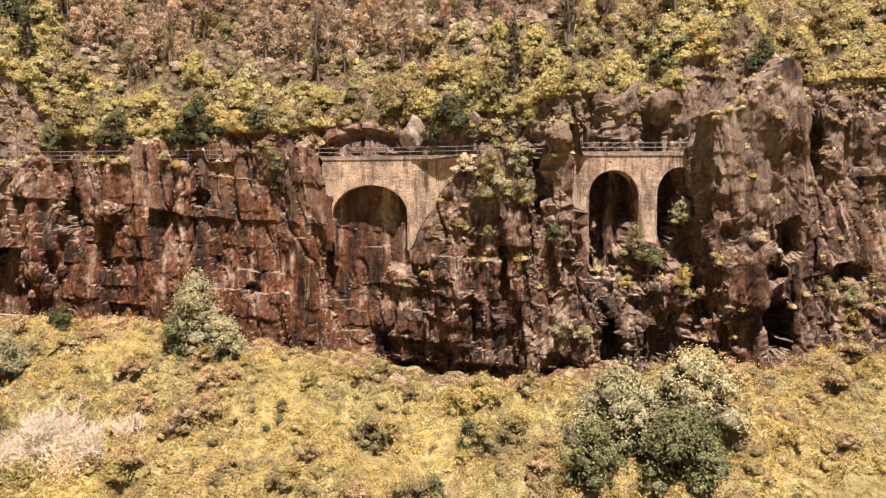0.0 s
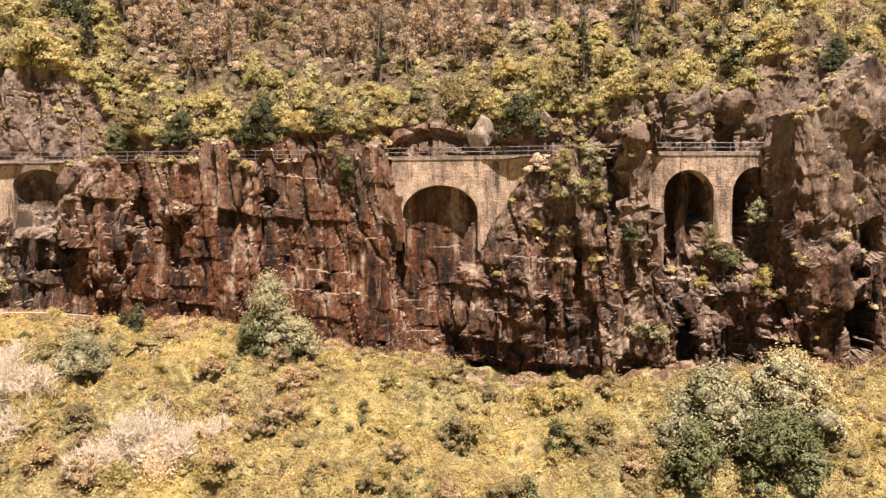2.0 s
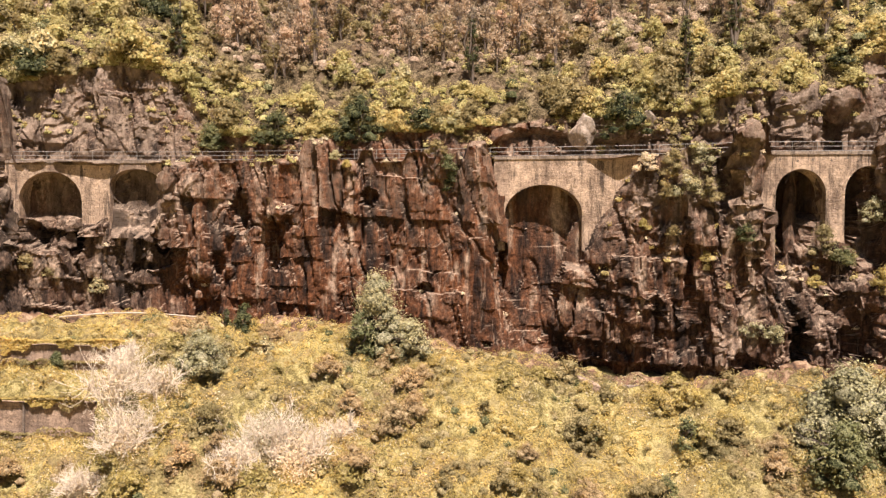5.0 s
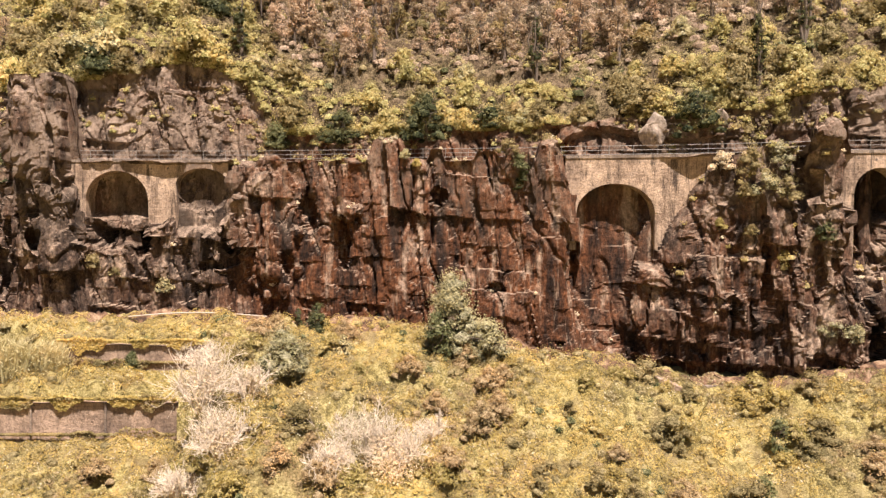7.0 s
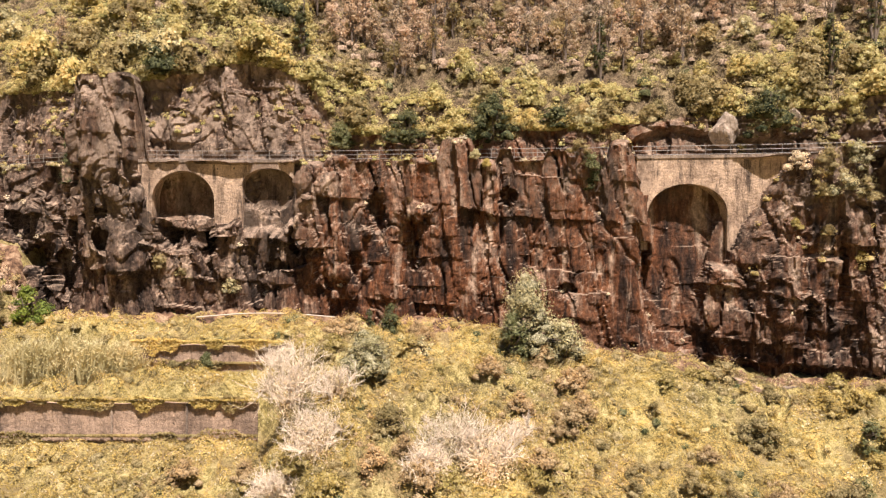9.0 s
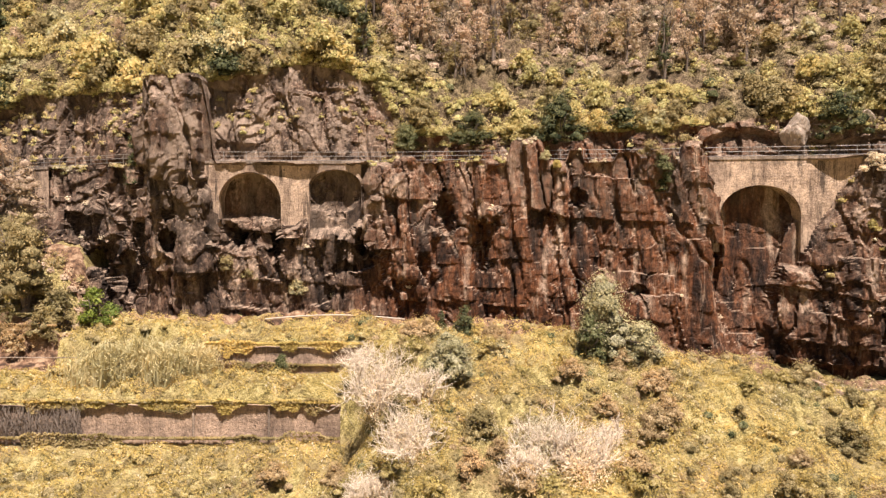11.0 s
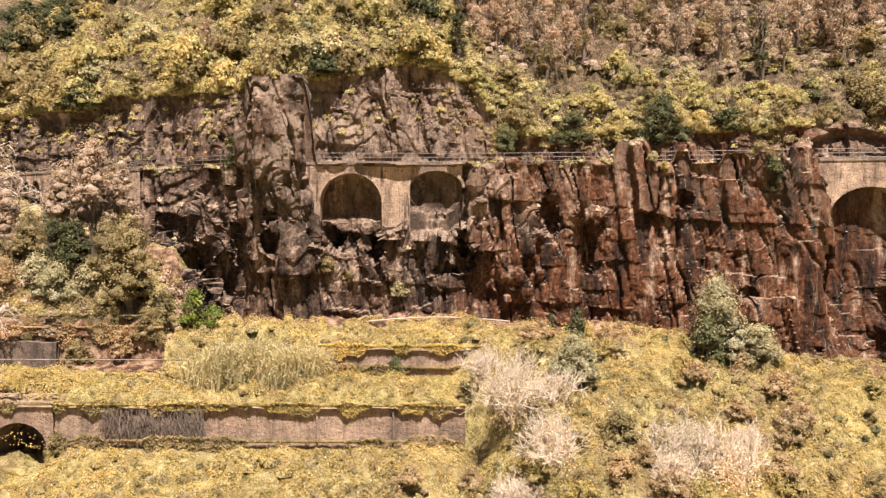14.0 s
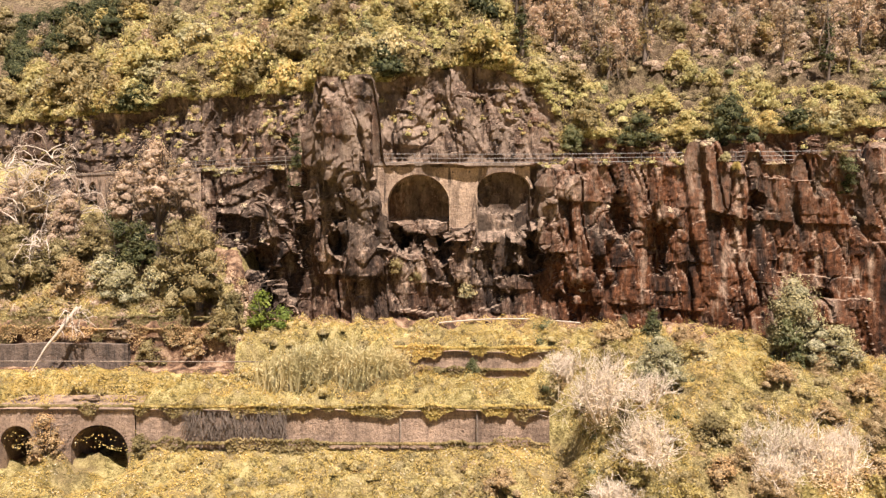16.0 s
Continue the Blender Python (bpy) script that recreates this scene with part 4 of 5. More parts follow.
def withered(x, up):
    """How far the wood at this place has withered, 0 to 1."""
    x, up = np.asarray(x, float), np.asarray(up, float)
    drift = 0.07 * fbm(np.stack((np.atleast_1d(x) * 0.08, 0 * np.atleast_1d(x), 0 * np.atleast_1d(x)), 1), 2, 29)
    return smooth(0.24, 0.4, up + drift) * smooth(-68, -54, x) * (1 - smooth(20, 30, x))


spots = []
while len(spots) < 280:
    x = hill_seed.uniform(-138, 66)
    up = hill_seed.uniform(0, 1) ** 1.7 * 0.7
    if hill_seed.uniform() < 0.85 * withered(x, up)[0]:
        continue
    which = int(hill_seed.choice(6, p=(0.3, 0.24, 0.2, 0.1, 0.11, 0.05)))
    at, s = hill_spot(x, up), hill_seed.uniform(0.7, 1.55) * (1.35 if x < -55 else 1.0)
    spots.append((which, pose(at[0], at[1], at[2] - 0.3, 0, 0, hill_seed.uniform(0, 360)), (s, s, s * hill_seed.uniform(0.8, 1.25))))
set_out(KINDS, spots)

# withered trees higher up
TREES = []
for k, (w, h) in enumerate(((3.6, 6.0), (4.6, 7.0), (3.2, 5.0), (4.0, 8.0))):
    g = np.random.default_rng(140 + k)
    TREES.append(plant("withered_tree", crown(g, w, h, 36, 32, 0.125, 0.2, 0.22, True), stems(g, w, h, 3, 0.12, 0.2, 6), (LEAF_BROWN, LEAF_TAN, LEAF_OLIVE, LEAF_BROWN)[k], BARK, ("tall thin tree with withered brown foliage", "thin tree with withered pinkish foliage", "small tree with sparse olive foliage", "tall thin tree with withered brown foliage")[k], "tree", "withered trees on the hillside"))
spots = []
while len(spots) < 280:
    x, up = hill_seed.uniform(-140, 70), hill_seed.uniform(0.14, 0.9)
    if hill_seed.uniform() > 0.06 + 0.94 * withered(x, up)[0]:
        continue
    at = hill_spot(x, up)
    spots.append((len(spots) % 4, pose(at[0], at[1], at[2] - 0.3, 0, 0, hill_seed.uniform(0, 360)), [hill_seed.uniform(0.5, 1.3)] * 3))
set_out(TREES, spots)


# ---- scrub and brambles that nobody could count ----
def clump_field(spots, sizes, leaf, g, per=60):
    """Many small rounded clumps of leaves as one mesh of triangles."""
    n = len(spots)
    c = np.repeat(spots, per, 0)
    r = np.repeat(sizes, per)[:, None]
    d = g.normal(size=(n * per, 3))
    d /= np.linalg.norm(d, axis=1, keepdims=True)
    d[:, 2] = np.abs(d[:, 2]) * 1.15 - 0.25
    d /= np.linalg.norm(d, axis=1, keepdims=True)
    lump = 1 + 0.28 * vnoise(c * 3.1 + d * 1.7, 5)[:, None]
    pos = c + (d + np.array((0, 0, 0.12))) * r * np.array((1, 1, 0.9)) * lump * g.uniform(0.68, 1.08, (n * per, 1))
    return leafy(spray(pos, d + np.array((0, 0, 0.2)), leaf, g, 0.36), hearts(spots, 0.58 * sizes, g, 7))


def scatter_hill(count, seed, name, mat, label, lo, hi, patch_seed, cut, size=(0.5, 1.3), power=1.0, leaf=0.12, per=34, brown=False):
    g = np.random.default_rng(seed)
    col = g.integers(30, cols_n - 30, count)
    up = lo + (hi - lo) * g.uniform(0, 1, count) ** power
    row = HILL_ROW - 4 + (up * 53).astype(int)
    u, w = g.uniform(0, 1, (count, 1)), g.uniform(0, 1, (count, 1))
    p = (CLIFF[row, col] * (1 - u) + CLIFF[row + 1, col] * u) * (1 - w) + (CLIFF[row, col + 1] * (1 - u) + CLIFF[row + 1, col + 1] * u) * w
    dry = withered(p[:, 0], up)
    chance = 0.05 + 0.95 * dry if brown else 1 - 0.85 * dry
    p = p[(fbm(p * 0.09, 3, patch_seed) > cut) & (g.uniform(0, 1, count) < chance)]
    tagged(new(name, clump_mesh(name, clump_field(p, g.uniform(size[0], size[1], len(p)), leaf, g, per), mat)), label, "scrub", kind="stuff")


scatter_hill(4600, 31, "hillside_scrub", LEAF_LIME, "yellow-green scrub covering the hillside", 0.0, 0.7, 201, -0.35, power=1.5, size=(0.5, 1.2), per=46, leaf=0.11)
scatter_hill(2400, 32, "olive_scrub", LEAF_OLIVE, "olive scrub covering the hillside", 0.0, 0.88, 211, -0.35, size=(0.5, 1.2), leaf=0.1, per=60)
scatter_hill(3200, 33, "withered_scrub", LEAF_BROWN, "withered brown scrub high on the hillside", 0.22, 0.9, 221, -0.25, size=(0.6, 1.5), leaf=0.1, per=58, brown=True)
scatter_hill(260, 34, "dark_scrub", LEAF_GREEN, "dark green scrub on the hillside", 0.0, 0.85, 231, -0.1, size=(0.6, 1.4), leaf=0.1, per=60)


def scatter_ground(count, seed, size, name, mat, label, patch_seed, lo, hi, x0=-112, x1=46, y0=54, y1=84, rough=1.0):
    g = np.random.default_rng(seed)
    x, y = g.uniform(x0, x1, count), g.uniform(y0, y1, count)
    patch = fbm(np.stack((x, y, 0 * x), 1) * 0.14, 3, patch_seed) + 0.35 * smooth(-46, -56, x) - 0.3 * smooth(-24, -4, x)
    bare = ((x < -84) & (y > 77.2) & (y < 80.8)) | ((x > -103.6) & (x < -89.6) & (y > 67.2) & (y < WALL_Y))
    ok = (y < np.interp(x, FACE_X, FACE_LOW) - 0.9) & (patch > lo) & (patch < hi) & ~bare
    ok &= vnoise(np.stack((x * 1.25, y * 1.25, 0 * x), 1), 88) + 0.5 * vnoise(np.stack((x * 3.1, y * 3.1, 0 * x), 1), 89) > -0.95
    x, y = x[ok], y[ok]
    h = mound(x, y)
    hx, hy = mound(x + 0.2, y) + ground_z(x + 0.2, y), mound(x, y + 0.2) + ground_z(x, y + 0.2)
    z = ground_z(x, y) + h
    nrm = np.stack(((z - hx) / 0.2, np.clip((z - hy) / 0.2, -2, 1), np.ones_like(x)), 1)
    nrm /= np.linalg.norm(nrm, axis=1, keepdims=True)
    tuft = vnoise(np.stack((x * 2.6, y * 2.6, 0 * x), 1), 87)
    pos = np.stack((x, y, z), 1) + nrm * (0.11 * tuft * rough + g.uniform(-0.03, 0.06, len(x)))[:, None]
    v, f = spray(pos, nrm, size, g, 0.22)
    tagged(new(name, mesh_from(name, v, f, mat)), label, "undergrowth", kind="stuff")


scatter_ground(430000, 41, 0.075, "bramble_carpet", LEAF_YELLOW, "yellow-green bramble carpet over the slope", 101, -0.45, 9)
scatter_ground(340000, 42, 0.07, "olive_brambles", LEAF_OLIVE, "olive bramble patches over the slope", 101, -9, 0.05)
scatter_ground(200000, 43, 0.08, "rusty_brambles", LEAF_RUST, "rust-brown withered bramble patches", 121, 0.05, 9, x0=-70)
scatter_ground(30000, 44, 0.1, "dry_grass", LEAF_STRAW, "pale dry grass among the brambles", 131, 0.3, 9)


def ground_clumps(count, seed, name, mat, label, patch_seed, cut, size, x0=-112, x1=46, y0=54, y1=82, leaf=0.085, per=64):
    g = np.random.default_rng(seed)
    x, y = g.uniform(x0, x1, count), g.uniform(y0, y1, count)
    patch = fbm(np.stack((x, y, 0 * x), 1) * 0.13, 3, patch_seed)
    walls = field_weight(x, y) * ((np.abs(y - WALL_Y - 0.2) < 2.0) | ((np.abs(y - WALL2_Y + 0.6) < 1.3) & (x > -67)))
    ok = (y < np.interp(x, FACE_X, FACE_LOW) - 1.4) & (patch > cut) & (walls < 0.3) & ~((x < -88) & (y > 62) & (y < WALL_Y)) & ~((x < -83.5) & (y > 76) & (y < 81))
    x, y = x[ok], y[ok]
    p = np.stack((x, y, ground_z(x, y) + 0.75 * mound(x, y) - 0.05), 1)
    tagged(new(name, clump_mesh(name, clump_field(p, g.uniform(size[0], size[1], len(p)), leaf, g, per), mat)), label, "undergrowth", kind="stuff")


ground_clumps(1500, 51, "bramble_clumps", LEAF_YELLOW, "rounded yellow-green bramble clumps", 401, -0.3, (0.4, 1.15))
ground_clumps(1700, 52, "olive_clumps", LEAF_OLIVE, "rounded olive bramble clumps", 411, -0.15, (0.4, 1.1))
ground_clumps(900, 53, "rusty_clumps", LEAF_RUST, "rust-brown withered clumps", 121, 0.0, (0.3, 0.8), x0=-60)
# dark green growth, added also to stand for shaded hollows
ground_clumps(120, 54, "green_clumps", LEAF_GREEN, "dark green clumps doubling as shaded hollows among brambles", 431, 0.1, (0.4, 0.9), x0=-60)
ground_clumps(900, 55, "bank_scrub", LEAF_OLIVE, "olive scrub on the bank below the viaduct", 441, -0.4, (0.5, 1.3), -125, -83, 81, 97, 0.12)
ground_clumps(500, 56, "bank_brown_scrub", LEAF_BROWN, "brown scrub on the bank below the viaduct", 451, -0.3, (0.5, 1.2), -125, -83, 81, 97, 0.12)


# ---- single bushes and trees of the foreground ----
def bush(x, y, w, h, mat, label, lobes=34, per=60, leaf=0.13, kind="bush", category="bush", seed=0, sink=0.3, wood=BARK, lobe=0.26, z=None, base=0.08):
    g = np.random.default_rng(500 + seed)
    root = plant(kind, crown(g, w, h, lobes, int(per * 0.8), leaf * 0.8, lobe, base), stems(g, w, h * 0.8, 5, 0.04 + 0.012 * h, 0.25, 4), mat, wood, label, category)
    root.location = (x, y, (on_ground(x, y) if z is None else z) - sink)
    return root


bush(14.8, 61.0, 11.0, 8.4, LEAF_GREY, "large grey-green leafy bush among brambles", 80, 100, 0.15, seed=1)
bush(21.5, 62.0, 10.5, 8.2, LEAF_GREY, "large pale-tipped bush among brambles", 80, 100, 0.15, seed=2)
bush(18.5, 56.5, 10.5, 6.6, LEAF_GREEN, "broad green bush low on the slope", 80, 100, 0.15, seed=3)
bush(11.8, 56.5, 7.0, 5.6, LEAF_GREEN, "leafy green bush low on the slope", 50, 90, 0.15, seed=4)
bush(2.2, 63.8, 2.6, 3.6, LEAF_GREEN, "slender green bush in the brambles", 22, 60, 0.13, seed=5)
bush(-1.0, 59.5, 3.4, 3.0, LEAF_GREEN, "low green bush in the brambles", 24, 60, 0.13, seed=6)
bush(-25.8, 77.0, 8.2, 9.6, LEAF_GREY, "tall grey-green tree at the foot of the cliff", 80, 90, 0.14, "tree", "tree", 7, base=0.03)
bush(-22.3, 75.0, 6.2, 5.0, LEAF_GREY, "spreading grey-green bush beside a tree", 50, 80, 0.14, seed=8)
bush(-27.4, 75.0, 4.0, 5.6, LEAF_GREEN, "dark leafy bush beside a tree", 36, 70, 0.14, seed=9)
bush(-40.0, 77.6, 2.7, 3.6, LEAF_DARK, "small dark green tree at the foot of the cliff", 22, 70, 0.13, seed=10)
bush(-42.4, 79.6, 1.5, 3.4, LEAF_DARK, "slim dark green bush against the cliff", 14, 60, 0.12, seed=11)
bush(-41.6, 68.8, 6.6, 5.4, LEAF_GREY, "round dense bush with pale grey-green tips", 80, 110, 0.1, seed=12, base=0.02)
bush(-36.6, 72.5, 2.8, 2.5, LEAF_GREY, "small round grey-green bush", 22, 60, 0.12, seed=13)
bush(-82.0, 84.2, 4.0, 5.0, LEAF_BRIGHT, "bright green leafy plant at the cliff's foot", 26, 50, 0.2, seed=14)
bush(-79.4, 83.0, 4.2, 2.8, LEAF_BRIGHT, "low bright green plant at the cliff's foot", 18, 50, 0.18, seed=15)
bush(-88.0, 81.2, 8.0, 12.5, LEAF_OLIVE, "olive-brown tree with sparse hanging foliage", 80, 70, 0.14, "tree", "tree", 16, base=0.12)
bush(-84.5, 82.0, 4.0, 6.0, LEAF_OLIVE, "small olive tree on the bank", 34, 60, 0.14, "tree", "tree", 17, base=0.1)
bush(-96.5, 86.0, 5.0, 8.5, LEAF_DARK, "dense dark green tree before the viaduct", 46, 70, 0.15, "tree", "tree", 18, base=0.25)
bush(-95.5, 88.5, 7.0, 17.0, LEAF_BROWN, "tall tree with thin brown foliage before the viaduct", 60, 60, 0.13, "tree", "tree", 19, base=0.45)
bush(-93.5, 83.0, 6.0, 4.6, LEAF_GREY, "grey-green bush on the bank", 40, 60, 0.14, seed=20)
bush(-100.0, 84.5, 6.5, 5.0, LEAF_GREY, "silver-green bush on the bank", 40, 60, 0.14, seed=21)
bush(-106.0, 86.0, 7.0, 6.0, LEAF_OLIVE, "olive bush on the bank", 44, 60, 0.14, seed=22)
bush(-104.0, 91.0, 7.0, 5.0, LEAF_OLIVE, "broad olive bush below the viaduct", 40, 60, 0.14, seed=23)
bush(-112.0, 88.0, 8.0, 7.0, LEAF_OLIVE, "tall olive bush on the bank", 44, 60, 0.15, seed=24)
bush(-90.5, 81.0, 4.0, 2.2, LEAF_YELLOW, "yellow-green bush on the bank's edge", 24, 60, 0.13, seed=25)
bush(-116.0, 95.0, 9.0, 8.0, LEAF_BROWN, "brown thicket below the viaduct", 44, 60, 0.15, seed=26)
bush(-91.5, 84.0, 6.5, 10.0, LEAF_OLIVE, "olive tree with thin hanging foliage on the bank", 56, 64, 0.14, "tree", "tree", 31, base=0.15)
bush(-99.5, 90.0, 7.0, 13.5, LEAF_BROWN, "tall brown-leaved tree before the viaduct", 60, 60, 0.14, "tree", "tree", 32, base=0.3)
bush(-92.0, 88.5, 5.5, 14.0, LEAF_BROWN, "slender brown-leaved tree before the viaduct", 50, 60, 0.13, "tree", "tree", 33, base=0.35)
bush(-103.5, 95.0, 6.0, 4.0, LEAF_DARK, "dark bush at the viaduct's foot", 34, 60, 0.15, seed=34)
for k, (x, y, w, h, mat, label) in enumerate((
        (-109.5, 84.0, 6.0, 7.5, LEAF_OLIVE, "olive tree on the bank"), (-103.0, 82.6, 5.0, 6.0, LEAF_RUST, "rust-brown bush on the bank"), (-97.0, 82.4, 5.4, 5.6, LEAF_GREY, "grey-green tree leaning over the bank"),
        (-107.0, 90.0, 7.0, 9.0, LEAF_BROWN, "brown-leaved tree before the viaduct"), (-113.0, 94.0, 7.0, 10.0, LEAF_RUST, "rust-brown tree before the viaduct"), (-99.0, 86.5, 5.0, 8.5, LEAF_DARK, "dark green tree on the bank"),
        (-103.0, 88.0, 5.5, 7.5, LEAF_OLIVE, "olive tree before the viaduct"), (-95.0, 92.0, 5.0, 12.5, LEAF_RUST, "tall rust-brown tree before the viaduct"), (-118.0, 90.0, 8.0, 9.0, LEAF_OLIVE, "broad olive tree on the bank"))):
    bush(x, y, w, h, mat, label, 46, 70, 0.12, "tree" if "tree" in label else "bush", "tree" if "tree" in label else "bush", 90 + k, base=0.12)
for k, (x, y, w, h, mat, label) in enumerate((
        (-92.5, 79.0, 4.4, 3.4, LEAF_OLIVE, "olive bush before the earth bank"), (-88.2, 79.3, 4.0, 3.0, LEAF_RUST, "rust-brown bush before the earth bank"), (-95.8, 79.6, 3.4, 3.0, LEAF_BROWN, "withered bush before the earth bank"),
        (-85.4, 79.6, 3.6, 4.0, LEAF_OLIVE, "olive bush at the corner of the bank"), (-97.4, 67.4, 4.0, 5.0, LEAF_RUST, "grassy heap between the two tunnel mouths"), (-88.8, 67.4, 3.0, 2.4, LEAF_OLIVE, "olive bush beside a tunnel mouth"),
        (-58.5, 75.0, 2.2, 2.4, LEAF_GREEN, "green bush before a low terrace wall"), (-62.0, 75.2, 1.8, 1.8, LEAF_OLIVE, "small bush before a low terrace wall"))):
    bush(x, y, w, h, mat, label, 36, 70, 0.1, seed=110 + k, base=0.02)
bush(-38.8, 62.6, 4.2, 3.6, LEAF_OLIVE, "olive bush with dark hollows in the brambles", 36, 70, 0.13, seed=27)
bush(-46.0, 63.0, 3.5, 3.0, LEAF_OLIVE, "olive bush among dry branches", 30, 60, 0.13, seed=28)


bush(24.4, 75.0, 3.6, 3.0, LEAF_GREY, "pale wispy shrub growing before the arch", 26, 50, 0.1, seed=41, z=24.2)


# ---- rounded bramble bushes over the slope ----
HEAPS = []
for k, (mat, w, h, label) in enumerate(((LEAF_YELLOW, 4.6, 2.5, "rounded heap of yellow-green brambles"), (LEAF_OLIVE, 4.2, 2.8, "rounded heap of olive brambles"),
                                        (LEAF_RUST, 4.0, 2.6, "rounded heap of rust-brown brambles"), (LEAF_YELLOW, 3.2, 2.1, "small heap of yellow-green brambles"))):
    g = np.random.default_rng(170 + k)
    HEAPS.append(plant("bramble_bush", crown(g, w, h, 24, 48, 0.08, 0.4), stems(g, w, h * 0.7, 3, 0.03), mat, BARK, label, "bush", "bramble bushes on the slope"))
spots = []
g = np.random.default_rng(180)
while len(spots) < 115:
    x, y = g.uniform(-62, 40), g.uniform(56, 79)
    if y > float(np.interp(x, FACE_X, FACE_LOW)) - 3 or (x < -46 and y > 64):
        continue
    rusty = float(fbm(np.array(((x * 0.13, y * 0.13, 0.0),)), 3, 121)[0])
    which = 2 if rusty > 0.1 and x > -60 else int(g.choice((0, 1, 3), p=(0.4, 0.3, 0.3)))
    s = g.uniform(0.55, 1.15)
    spots.append((which, pose(x, y, on_ground(x, y) - 0.35 * s, 0, 0, g.uniform(0, 360)), (s * g.uniform(0.9, 1.3), s, s)))
set_out(HEAPS, spots)


def branching(g, start, way, length, r, depth, out):
    """A forked dry branch that curves upwards."""
    d = np.array(way, float)
    pts = [np.array(start, float)]
    for k in range(3):
        d = d + g.normal(size=3) * 0.16 + np.array((0, 0, 0.1))
        d /= np.linalg.norm(d)
        pts.append(pts[-1] + d * length / 3)
    if depth:
        out.append(tube(pts, (r, r * 0.85, r * 0.7, r * 0.55), 4 if depth > 1 else 3))
    else:
        out.append(tube((pts[0], pts[1], pts[3]), (r, r * 0.8, r * 0.4), 3))
    if depth:
        for k in range(int(g.integers(4, 6))):
            st = pts[int(g.integers(1, 4))]
            side = d + g.normal(size=3) * 0.7
            side /= np.linalg.norm(side)
            branching(g, st, side, length * g.uniform(0.55, 0.85), r * 0.62, depth - 1, out)


def dry_bush(x, y, w, h, label, seed, count=9, straw=500):
    count, straw = int(1.25 * count), int(1.6 * straw)
    g = np.random.default_rng(700 + seed)
    root = tagged(new("dry_bush", None), label, "bush")
    out = []
    for k in range(count):
        th, spread = g.uniform(0, 2 * math.pi), g.uniform(0.1, 1.0)
        foot = np.array((math.cos(th), math.sin(th), 0)) * w * 0.2 * spread
        way = np.array((math.cos(th) * spread * w / h * 0.6, math.sin(th) * spread * w / h * 0.6, 1.0))
        branching(g, foot, way / np.linalg.norm(way), h * g.uniform(0.34, 0.5), 0.08, 3, out)
    part("branchwork", mesh_from("dry_branches", *merged(out), PALE_WOOD, flat=False), root)
    d = ball_points(straw, g, -0.1)
    pos = d * np.array((w * 0.42, w * 0.42, h * 0.85)) * g.uniform(0.3, 1.0, (len(d), 1))
    part("twig_crown", mesh_from("dry_twigs", *leaves_at(pos, g.normal(size=(len(d), 3)), 0.13, g, 0.3), LEAF_STRAW), root)
    root.location = (x, y, on_ground(x, y) - 0.25)


dry_bush(-33.6, 62.0, 7.0, 4.6, "pale dry leafless bush in the brambles", 1, 13, 2600)
dry_bush(-30.6, 60.0, 6.0, 4.0, "pale dry leafless bush in the brambles", 2, 11, 2000)
dry_bush(-35.4, 58.6, 5.0, 3.4, "pale dry leafless bush in the brambles", 9, 9, 1200)
dry_bush(-47.2, 64.6, 6.0, 6.4, "bleached dead bush at the end of a terrace wall", 3, 10, 900)
dry_bush(-45.0, 60.0, 5.0, 4.4, "bleached dead bush below a terrace wall", 4, 13, 1600)
dry_bush(-47.6, 58.6, 5.0, 3.6, "bleached dead bush below a terrace wall", 10, 11, 1200)
dry_bush(-49.6, 71.0, 4.6, 3.8, "grey leafless bush on the terrace", 5, 8, 500)
dry_bush(-28.0, 64.5, 4.5, 2.4, "small dry bush in the brambles", 6, 6, 500)
dry_bush(-43.6, 65.0, 4.2, 3.6, "thin dry bush in the brambles", 7, 6, 300)


def reed_clump(x, y, w, h, seed, label):
    """A clump of tall reeds: bent blades."""
    g = np.random.default_rng(800 + seed)
    out = []
    for _ in range(330):
        a = np.array((g.normal() * 0.26 * w, g.normal() * 0.16 * w, 0))
        lean = np.array((0.45 + g.normal() * 0.5, g.normal() * 0.4, 0))
        high = h * g.uniform(0.5, 1.1) * (1 - 0.25 * abs(a[0]) / w)
        m = a + lean * 0.35 + np.array((0, 0, high * 0.65))
        tip = a + lean + np.array((0, 0, high))
        s = np.array((0.04, 0.025, 0))
        out.append((np.array((a - s, a + s, m + s, m - s, tip + s * 0.3, tip - s * 0.3)), np.array(((0, 1, 2, 3), (3, 2, 4, 5)))))
        for _ in range(7):
            c = a + (m - a) * g.uniform(0.3, 1.0) if g.uniform() < 0.5 else m + (tip - m) * g.uniform(0, 1.0)
            e = c + np.array((g.normal() * 0.35 + 0.2, g.normal() * 0.35, g.uniform(-0.25, 0.3)))
            out.append((np.array((c - s * 1.1, c + s * 1.1, e + s * 0.2, e - s * 0.2)), np.array(((0, 1, 2, 3),))))
    root = tagged(new("reed_clump", None), label, "reeds")
    part("foliage", mesh_from("reed_blades", *merged(out), LEAF_REED), root)
    root.location = (x, y, on_ground(x, y) - 0.2)


LEAF_REED = leaf_material("reed_blades", (0.42, 0.35, 0.19), (0.65, 0.56, 0.33), (0.82, 0.73, 0.49), 0.45)
for k, (x, y, w, h) in enumerate(((-78.0, 74.5, 4.5, 3.6), (-75.5, 73.0, 4.0, 4.2), (-72.5, 74.8, 4.5, 4.4), (-69.5, 73.6, 4.0, 4.2), (-67.0, 74.6, 3.6, 3.8))):
    reed_clump(x, y, w, h, k, "tall pale green reeds on the terrace")

